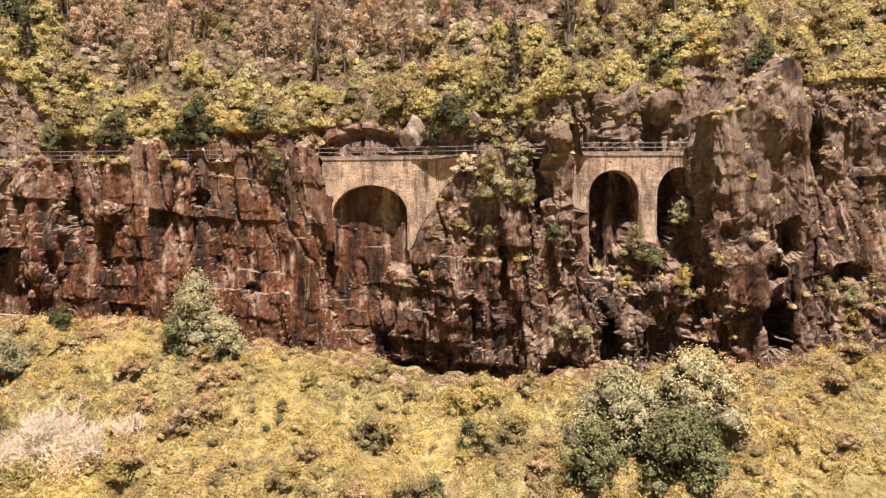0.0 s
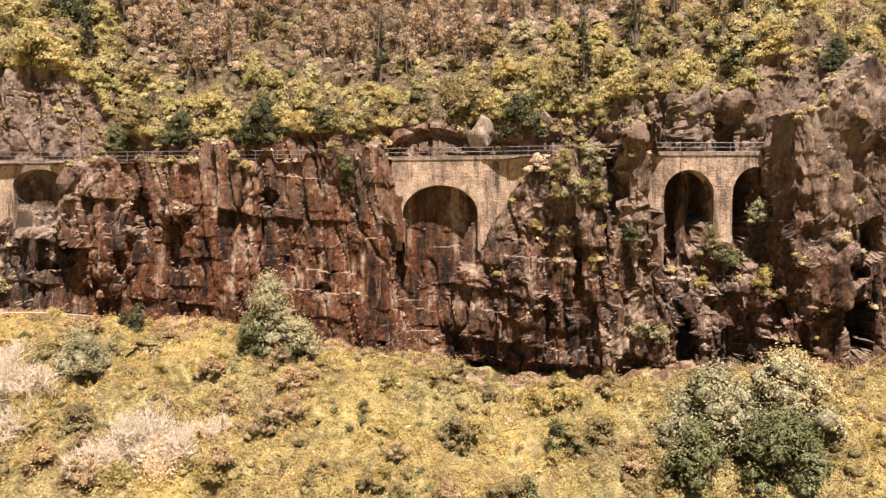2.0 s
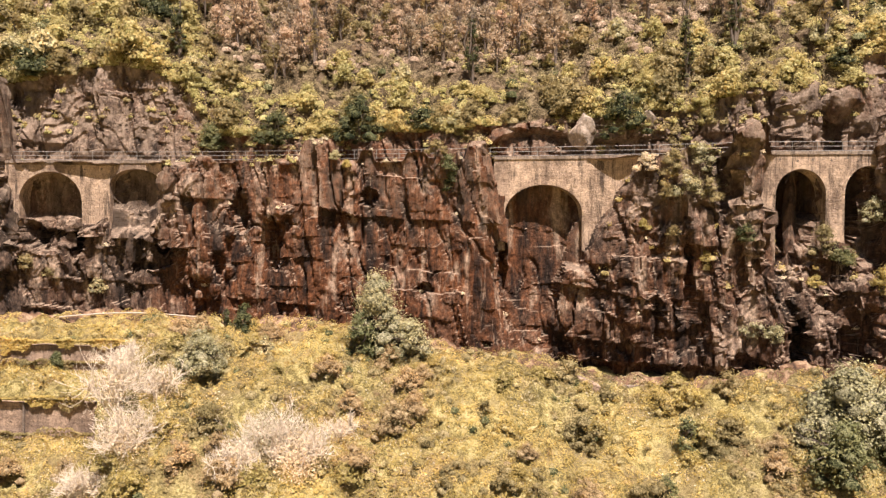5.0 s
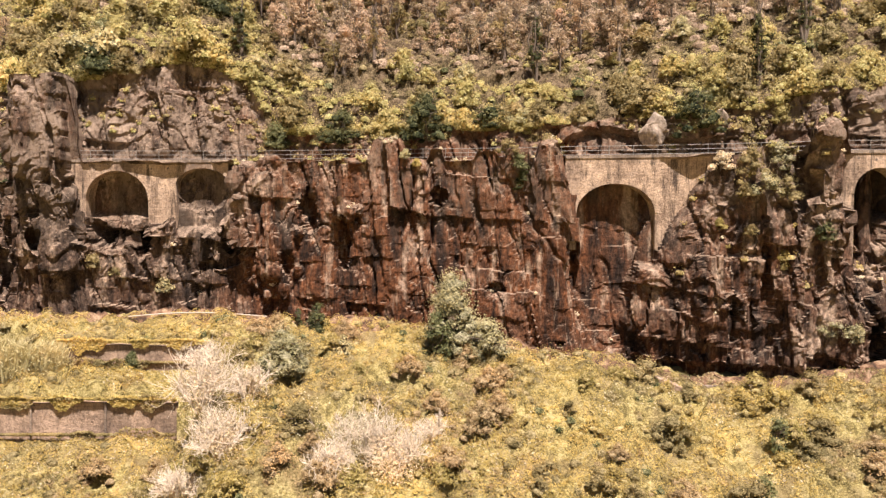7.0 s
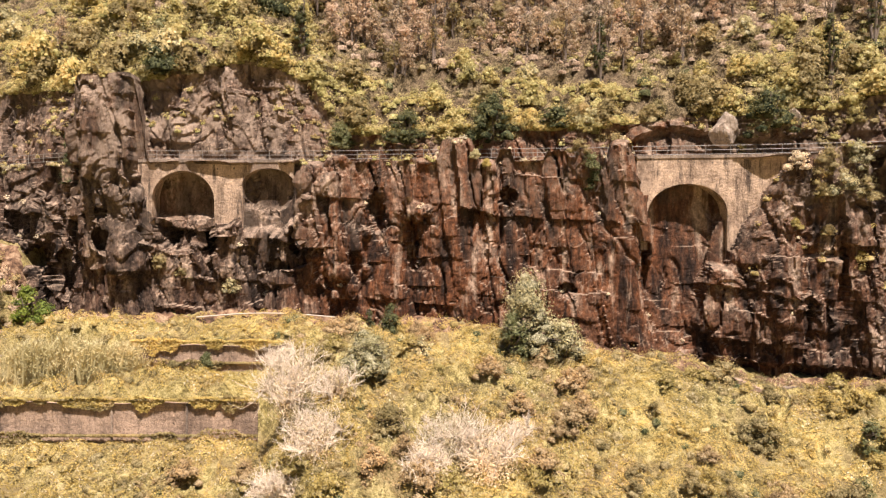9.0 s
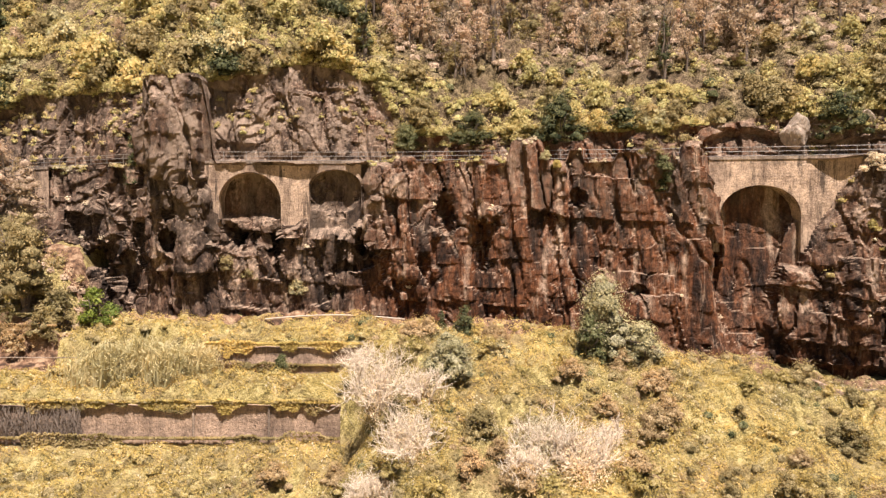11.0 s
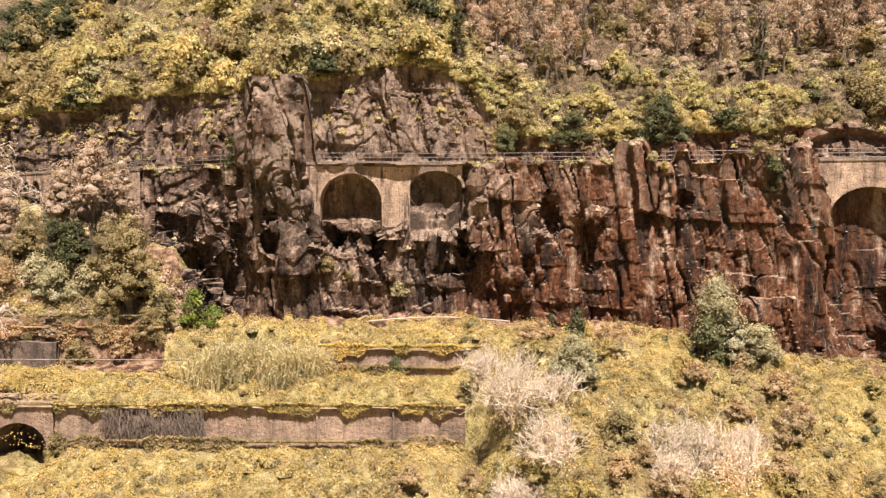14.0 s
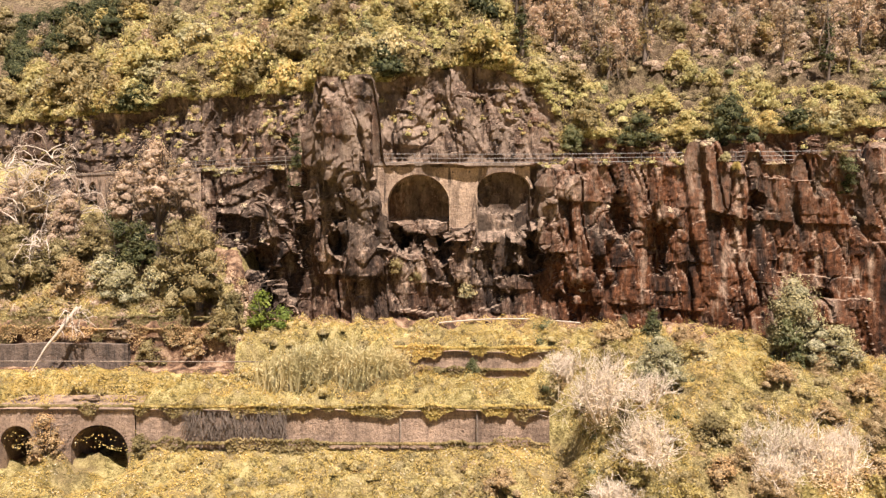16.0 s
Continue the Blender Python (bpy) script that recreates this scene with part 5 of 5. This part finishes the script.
# ---- plants on the cliff ----
for k, (x, z, w, h, mat) in enumerate((
        (2.5, 29.6, 2.6, 1.8, LEAF_STRAW), (5.0, 29.0, 3.0, 2.6, LEAF_OLIVE), (7.6, 29.2, 2.6, 3.0, LEAF_GREY), (5.6, 26.6, 3.2, 2.4, LEAF_GREY), (8.2, 26.0, 2.4, 2.6, LEAF_OLIVE),
        (4.0, 26.6, 1.8, 1.4, LEAF_OLIVE), (7.0, 27.0, 1.6, 1.8, LEAF_OLIVE), (1.6, 23.4, 1.8, 1.0, LEAF_YELLOW), (4.4, 23.0, 1.4, 1.0, LEAF_OLIVE),
        (7.8, 19.6, 1.8, 1.6, LEAF_YELLOW), (10.8, 22.2, 2.2, 1.8, LEAF_DARK), (20.4, 21.0, 2.4, 3.0, LEAF_OLIVE), (21.5, 19.4, 2.6, 2.4, LEAF_GREEN),
        (23.5, 18.0, 2.2, 1.8, LEAF_YELLOW), (19.0, 17.6, 2.0, 1.2, LEAF_YELLOW), (12.6, 12.6, 3.0, 2.0, LEAF_GREY), (14.4, 12.0, 2.6, 1.8, LEAF_GREY),
        (-18.6, 29.6, 2.6, 2.6, LEAF_GREEN), (-18.0, 27.6, 2.0, 2.2, LEAF_DARK), (-19.6, 31.6, 2.8, 1.6, LEAF_OLIVE),
        (-29.8, 30.4, 0.9, 0.9, LEAF_YELLOW), (-31.0, 31.2, 1.4, 1.0, LEAF_GREY), (-78.5, 28.5, 2.0, 3.6, LEAF_DARK), (-77.6, 27.2, 2.0, 2.6, LEAF_OLIVE),
        (-78.4, 33.0, 1.6, 4.0, LEAF_DARK), (-67.0, 18.6, 2.2, 2.0, LEAF_OLIVE), (-64.5, 17.6, 2.2, 1.6, LEAF_OLIVE), (-59.0, 16.0, 2.6, 1.8, LEAF_GREY),
        (38.0, 16.5, 3.0, 2.0, LEAF_OLIVE), (41.0, 15.6, 3.0, 2.4, LEAF_GREY), (44.0, 17.0, 3.0, 2.0, LEAF_OLIVE), (36.8, 24.0, 2.0, 1.8, LEAF_YELLOW), (40.5, 13.5, 3.0, 2.0, LEAF_YELLOW))):
    at = face_spot(x, z)
    g = np.random.default_rng(900 + k)
    root = plant("cliff_shrub", crown(g, 1.3 * w, 1.3 * h, 20, 56, 0.075, 0.3), stems(g, w, h * 0.8, 5, 0.035), mat, BARK, "shrub rooted in a crack of the cliff face", "shrub", "shrubs on the cliff face")
    root.location = (at[0], at[1] - 0.15, at[2] - 0.3)

# dark standing bushes right behind the path
for k, (x, back, z, w, h, mat, label) in enumerate((
        (1.2, 2.7, 33.0, 8.6, 6.6, LEAF_DARK, "dense dark green bush above the path"), (-28.8, 2.9, 32.8, 9.2, 6.8, LEAF_DARK, "broad dark bush above the path"),
        (-38.8, 2.9, 33.0, 6.6, 4.8, LEAF_DARK, "round dark bush above the path"), (-46.5, 2.6, 32.4, 4.0, 4.0, LEAF_GREEN, "bush with drooping crown beside the path"),
        (34.5, 3.0, 38.5, 6.0, 6.0, LEAF_DARK, "dark green bush behind the rock crest"), (9.6, 3.2, 34.2, 3.4, 3.2, LEAF_LIME, "bright yellow-green bush above the path"),
        (-24.5, 3.6, 34.4, 4.6, 3.4, LEAF_LIME, "yellow-green bush above the path"), (-18.0, 3.4, 34.0, 5.0, 3.0, LEAF_LIME, "broad yellow-green bush above the path"),
        (-34.0, 3.2, 33.4, 4.6, 3.4, LEAF_LIME, "yellow-green bush above the path"), (-11.0, 4.0, 35.2, 4.0, 2.6, LEAF_OLIVE, "olive bush above the path"))):
    bush(x, float(line_y(x)) + back, w, h, mat, label, 46, 90, 0.13, seed=60 + k, z=z, sink=0.0)

# tall dark trunks among the withered wood
for k, (x, up, h) in enumerate(((8.0, 0.08, 11.0), (14.5, 0.2, 11.0), (23.5, 0.14, 9.0), (26.5, 0.16, 9.5), (-15.5, 0.2, 9.0), (20.0, 0.3, 10.0), (-52.0, 0.1, 8.5), (-63.0, 0.32, 8.0), (-36.0, 0.3, 8.0))):
    at = hill_spot(x, up)
    g = np.random.default_rng(980 + k)
    dense = k in (0, 1, 4, 6)
    root = plant("bare_tree", crown(g, 2.6, h, 34, 34, 0.1, 0.24, 0.16) if dense else crown(g, 2.2, h, 26, 26, 0.1, 0.22, 0.3, True), stems(g, 2.0, h, 3, 0.2, 0.16, 10), LEAF_DARK if dense else LEAF_OLIVE, BARK, "tall dark-trunked tree with sparse foliage", "tree", "dark trees on the hillside")
    root.location = (at[0], at[1], at[2] - 0.4)

# shaded wood beyond the far rocks
WOOD = []
for k in range(4):
    g = np.random.default_rng(260 + k)
    WOOD.append(plant("dark_tree", crown(g, 6.5, 6.5 + k, 34, 44, 0.13), stems(g, 6.0, 6.0, 3, 0.14), LEAF_OLIVE if k == 3 else LEAF_DARK, BARK, "olive leafy tree on the upper slope" if k == 3 else "dark leafy tree on the upper slope", "tree", "dark trees on the upper slope"))
spots = []
for k in range(44):
    x, up = (hill_seed.uniform(-145, -112), hill_seed.uniform(0.35, 0.98)) if k < 22 else (hill_seed.uniform(-185, -132), hill_seed.uniform(0.5, 0.98))
    at = hill_spot(x, up)
    spots.append((k % 4, pose(at[0], at[1], at[2] - 0.6, 0, 0, hill_seed.uniform(0, 360)), [hill_seed.uniform(0.75, 1.3)] * 3))
set_out(WOOD, spots)

# ---- bleached dead trees ----
def limb(g, start, way, length, r, droop):
    pts, d = [start], np.array(way, float)
    for k in range(6):
        d = d + g.normal(size=3) * 0.28 + np.array((0, 0, -droop * k / 6))
        d /= np.linalg.norm(d)
        pts.append(pts[-1] + d * length / 6)
    return pts, tube(pts, np.linspace(r, r * 0.2, 7), 5)


def dead_tree(x, y, z, h, seed, label, count=15):
    g = np.random.default_rng(950 + seed)
    root = tagged(new("dead_tree", None), label, "tree")
    trunk, mesh = limb(g, np.zeros(3), (g.normal() * 0.15, 0, 1.6), h * 0.75, 0.21, -0.05)
    part("trunk", mesh_from("dead_trunk", *mesh, DEAD_WOOD, flat=False), root)
    for _ in range(count):
        st = trunk[g.integers(2, 7)]
        th = g.uniform(0, 2 * math.pi)
        pts, mesh = limb(g, st, (math.cos(th), math.sin(th), g.uniform(0.3, 1.2)), h * g.uniform(0.2, 0.45), 0.095, 0.95)
        out = [mesh]
        for _ in range(7):
            out.append(limb(g, pts[g.integers(2, 7)], g.normal(size=3), h * g.uniform(0.05, 0.13), 0.03, 0.8)[1])
        part("branch", mesh_from("dead_branch", *merged(out), DEAD_WOOD, flat=False), root)
    root.location = (x, y, z)


dead_tree(-107.5, 93.0, 21.5, 17.0, 1, "bleached leafless tree before the viaduct", 20)
dead_tree(-113.5, 90.5, 19.5, 17.0, 2, "bleached leafless tree with drooping branches", 20)
dead_tree(-101.0, 91.0, 20.5, 10.0, 3, "thin leafless tree before the viaduct")
dead_tree(-117.0, 95.0, 23.0, 18.0, 4, "tall bleached leafless tree on the bank", 18)
dead_tree(-110.5, 86.5, 17.0, 11.0, 5, "leafless tree with curling pale branches", 18)

# bleached fallen branch caught on the scrub of the slope
g = np.random.default_rng(967)
root = tagged(new("fallen_branch", None), "bleached fallen branch lying across the hillside scrub", "branch")
pts = [np.array((0.9 * k, 0.15 * g.normal(), 0.05 * k + 0.12 * g.normal())) for k in range(7)]
part("bough", mesh_from("fallen_bough", *tube(pts, np.linspace(0.16, 0.07, 7), 6), PALE_WOOD, flat=False), root)
for k in range(12):
    part("twig", mesh_from("fallen_twig", *limb(g, pts[int(g.integers(0, 7))], (g.normal() * 0.6, -0.4, g.uniform(-1, 0.5)), g.uniform(0.7, 1.8), 0.05, 0.4)[1], PALE_WOOD, flat=False), root)
root.location = (-49.4, 94.2, 40.3)

# ---- grass and scrub on the ledges and rims of the cliff ----
def cliff_up():
    du, dv = np.gradient(CLIFF, axis=1), np.gradient(CLIFF, axis=0)
    n = np.cross(du, dv)
    return n[..., 2] / np.maximum(np.linalg.norm(n, axis=2), 1e-6)


UP = cliff_up()


def ledge_scrub(seed, count, name, mat, label, rows, least, size, leaf, x0=-140, x1=70, patch=0, cut=-9):
    g = np.random.default_rng(seed)
    r, c = np.nonzero(UP[rows[0]:rows[1]] > least)
    p = CLIFF[rows[0]:rows[1]][r, c]
    p = p[(p[:, 0] > x0) & (p[:, 0] < x1) & (p[:, 2] > 11)]
    clear = np.zeros(len(p), bool)
    for a, b in ((-69, -51), (-13, -1.5), (14, 23.5)):
        clear |= (p[:, 0] > a) & (p[:, 0] < b) & (p[:, 2] > 23) & (p[:, 2] < 34)
    p = p[~clear]
    p = p[fbm(p * 0.2, 2, patch) > cut]
    p = p[g.permutation(len(p))[:count]]
    tagged(new(name, clump_mesh(name, clump_field(p, g.uniform(size[0], size[1], len(p)), leaf * 0.85, g, 30), mat)), label, "scrub", kind="stuff")


ledge_scrub(61, 90, "ledge_grass", LEAF_STRAW, "dry pale grass tufts on the cliff's ledges", (0, N_FACE - 1), 0.5, (0.2, 0.5), 0.12, patch=301, cut=-0.1)
ledge_scrub(62, 70, "ledge_scrub", LEAF_YELLOW, "yellow-green tufts on the cliff's ledges", (0, N_FACE - 1), 0.45, (0.35, 0.9), 0.11, -2, 70, 311, -0.2)
ledge_scrub(63, 140, "rim_scrub", LEAF_LIME, "yellow-green scrub along the cliff's rim", (N_FACE - 6, N_FACE + 4), 0.3, (0.25, 0.6), 0.13, patch=321, cut=0.0)
ledge_scrub(64, 160, "rim_grass", LEAF_STRAW, "dry grass along the cliff's rim", (N_FACE - 6, N_FACE + 4), 0.3, (0.2, 0.45), 0.12, patch=331, cut=0.0)
ledge_scrub(65, 360, "rock_scrub", LEAF_OLIVE, "olive scrub in the rock above the path", (N_FACE + N_LEDGE + 1, HILL_ROW + 1), 0.35, (0.3, 0.8), 0.15, patch=341, cut=-0.2)
ledge_scrub(66, 240, "rock_scrub_yellow", LEAF_LIME, "yellow-green scrub in the rock above the path", (N_FACE + N_LEDGE + 1, HILL_ROW + 1), 0.35, (0.3, 0.8), 0.15, patch=351, cut=-0.2)


# ---- creepers over the terrace walls ----
def hanging(seed, x0, x1, y, top, deep, count, size, name, mat, label, cut=-0.2):
    g = np.random.default_rng(seed)
    x = g.uniform(x0, x1, count)
    reach = deep * np.clip(0.35 + fbm(np.stack((x * 0.5, 0 * x, 0 * x), 1), 3, seed), 0.05, 1.2)
    u = g.uniform(-0.3, 1, count)
    z = top + 0.35 - reach * u
    pos = np.stack((x, y - 0.2 - 0.14 * g.uniform(0, 1, count) + 0.5 * np.minimum(u, 0), z), 1)
    v, f = spray(pos, np.tile((0.1, -0.8, 0.5), (count, 1)), size, g)
    tagged(new(name, mesh_from(name, v, f, mat)), label, "creeper", kind="stuff")


hanging(71, -89.6, -51.6, WALL_Y, 7.4, 1.0, 7000, 0.15, "hanging_brambles", LEAF_YELLOW, "brambles hanging over the terrace wall")
hanging(79, -104.5, -89.6, WALL_Y, 7.4, 0.8, 2600, 0.12, "tunnel_brambles", LEAF_OLIVE, "brambles hanging over the tunnel mouths")
hanging(72, -89.6, -51.6, WALL_Y, 7.4, 1.2, 4200, 0.15, "hanging_olive_brambles", LEAF_OLIVE, "olive brambles hanging over the terrace wall")
hanging(73, -66.5, -46, WALL2_Y, 11.6, 1.3, 3500, 0.15, "hanging_upper_brambles", LEAF_YELLOW, "brambles hanging over the upper terrace wall")
hanging(74, -66.5, -46, WALL2_Y, 9.4, 1.4, 2500, 0.15, "wall_foot_brambles", LEAF_OLIVE, "brambles at the foot of the upper terrace wall")
hanging(75, -88.5, -51.6, WALL_Y - 0.25, 4.1, 2.0, 6000, 0.14, "wall_foot_scrub", LEAF_OLIVE, "scrub along the foot of the terrace wall")


hanging(76, -125, -83.5, 79.4, 14.2, 2.6, 12000, 0.1, "bank_brambles", LEAF_OLIVE, "olive scrub hanging over the bank")
hanging(78, -125, -83.5, 79.3, 13.0, 2.0, 6000, 0.09, "bank_dry_scrub", LEAF_RUST, "rust-brown dry scrub hanging over the bank")


def dead_creeper(x0, x1, seed):
    g = np.random.default_rng(seed)
    out = []
    for _ in range(420):
        a = np.array((g.uniform(x0, x1), WALL_Y - 0.3 - g.uniform(0, 0.2), g.uniform(5.5, 7.4)))
        e = a + np.array((g.normal() * 0.5, -0.1, -g.uniform(0.6, 2.6)))
        out.append(tube((a, (a + e) / 2 + g.normal(size=3) * 0.12, e), (0.03, 0.025, 0.012), 4))
    tagged(new("dead_creeper", mesh_from("dead_creeper", *merged(out), BARK)), "dark dead creeper hanging over the terrace wall", "creeper")


dead_creeper(-85.0, -75.5, 77)

# drain pipes on the terrace wall
for x in (-65.2, -79.6, -58.2):
    v, f = tube(((x, WALL_Y - 0.28, 3.4), (x, WALL_Y - 0.2, 5.4), (x, WALL_Y - 0.12, 7.3)), (0.1, 0.1, 0.1), 8)
    tagged(new("drain_pipe", mesh_from("drain_pipe", v, f, CONCRETE, flat=False)), "pale upright pipe on the terrace wall", "pipe")

# water pipe along the cliff's foot
xs = np.linspace(-62, -46.5, 24)
pts = np.stack((xs, 82.4 + 0 * xs, 13.55 + 0.45 * np.sin((xs + 62) / 15.5 * math.pi)), 1)
tagged(new("water_pipe", mesh_from("water_pipe", *tube(pts, [0.075] * 24, 8), DEAD_WOOD, flat=False)), "pale water pipe along the foot of the cliff", "pipe")

# steps and low kerb at the cliff's foot
stair = tagged(new("stone_steps", None), "worn stone steps at the foot of the cliff", "steps")
stair.location = (-5.4, 74.2, 8.1)
for k in range(6):
    bm = bmesh.new()
    box_into(bm, 0.42 * k, 0.42 * k + 0.46, -0.9, 0.9, -0.6 - 0.18 * k, 0.4 - 0.18 * k, 0.03)
    part("step", from_bm("step", bm, FIELDSTONE), stair)
bm = bmesh.new()
for k in range(14):
    box_into(bm, -2.0 + 0.85 * k, -1.2 + 0.85 * k, 74.7 + 0.05 * (k % 3), 75.3, 5.8, 7.5 + 0.05 * (k % 2), 0.04)
tagged(new("stone_kerb", from_bm("stone_kerb", bm, CONCRETE)), "low pale stone kerb along the foot of the cliff", "kerb")


# ---- fallen trunk with bare roots on the bank ----
g = np.random.default_rng(88)
fallen = tagged(new("fallen_tree", None), "bleached fallen trunk with tangled roots on the bank", "tree")
fallen.location = (-103.5, 75.8, 9.4)
part("trunk", mesh_from("fallen_trunk", *tube([(0, 0, 0), (1.3, 0.5, 2.4), (2.8, 1.0, 4.4), (4.2, 1.6, 6.4)], (0.07, 0.13, 0.2, 0.3), 8), DEAD_WOOD, flat=False), fallen)
for k in range(30):
    st = np.array((3.5, 1.2, 5.4)) + g.normal(size=3) * np.array((0.9, 0.4, 0.6))
    part("root", mesh_from("root", *limb(g, st, (g.uniform(-0.5, 1.0), -g.uniform(0, 0.6), g.uniform(-1, 0.3)), g.uniform(0.9, 2.6), 0.06, 0.5)[1], DEAD_WOOD, flat=False), fallen)
# rail of the lower track
v, f = tube(np.stack((np.linspace(-125, -80, 40), np.full(40, 76.6), np.full(40, 10.3)), 1), [0.06] * 40, 5)
tagged(new("track_kerb", mesh_from("track_kerb", v, f, CONCRETE)), "thin pale kerb along the lower track", "kerb")


# ---- single rocks ----
def boulder(x, y, z, sx, sy, sz, seed, label, rough=0.2):
    bm = bmesh.new()
    bmesh.ops.create_icosphere(bm, subdivisions=4, radius=1.0)
    v = np.array([p.co[:] for p in bm.verts])
    n = v / np.linalg.norm(v, axis=1, keepdims=True)
    g = np.random.default_rng(seed)
    cuts = g.normal(size=(13, 3))
    cuts /= np.linalg.norm(cuts, axis=1, keepdims=True)
    reach = (g.uniform(0.62, 1.0, 13) / np.maximum(n @ cuts.T, 0.05)).min(1)
    v = n * np.minimum(reach, 1.3)[:, None] * np.array((sx, sy, sz))
    v[:, :2] = v[:, :2] * (1 - 0.22 * v[:, 2:] / sz) + v[:, 2:] * g.normal(size=2) * 0.15
    h, crack = lumps(v * np.array((0.6, 0.6, 0.45)) + 11.3 * seed, seed, 2.0, 0.8)
    h2, _ = lumps(v * 1.5 + 5.1 * seed, seed + 50, 2.0, 0.9)
    v = v + n * (0.3 * rough * (h + 0.4 * h2 - 0.5 * smooth(0.06, 0.0, crack)) * min(sx, sy, sz) * 1.5)[:, None]
    for p, c in zip(bm.verts, v):
        p.co = c
    ob = tagged(new("boulder", from_bm("boulder", bm, PALE_ROCK if "pale" in label else ROCK)), label, "rock")
    ob.location = (x, y, z)


for k, (x, y, z, sx, sy, sz, label) in enumerate((
        (17.9, 79.3, 24.6, 0.8, 0.8, 5.0, "rock pillar inside the arch"), 
        (19.5, 80.6, 36.0, 2.4, 1.8, 2.4, "rock jutting over the path"), (23.8, 80.4, 37.0, 2.2, 1.8, 2.4, "rock jutting over the path"), (3.6, 82.6, 34.2, 1.4, 1.2, 1.8, "pale rock above the path"), (-3.4, 83.4, 34.0, 1.6, 1.2, 1.8, "pale rock above the path"))):
    boulder(x, y, z, sx, sy, sz, 20 + k, label)

# weep holes of the bridges: flat discs, the shade inside painted as dark colour
for x0, x1, count in ((15.0, 26.0, 7), (-11.5, -1.5, 6), (-68.0, -53.0, 9)):
    for k in range(count):
        x = x0 + (x1 - x0) * (k + 0.3 + 0.4 * hill_seed.uniform()) / count
        bm = bmesh.new()
        bmesh.ops.create_circle(bm, cap_ends=True, radius=hill_seed.uniform(0.08, 0.15), segments=8)
        ob = part("weep_hole", from_bm("weep_hole", bm, BARK))
        host = min((o for o in bpy.data.objects if o.name.startswith("arched_bridge")), key=lambda o: abs(o.location.x - x0 + 2))
        ob.parent = host
        ob.matrix_basis = Matrix.Translation(-host.location) @ pose(x, float(line_y(x)) - 0.104, DECK - hill_seed.uniform(0.5, 1.0), 90)
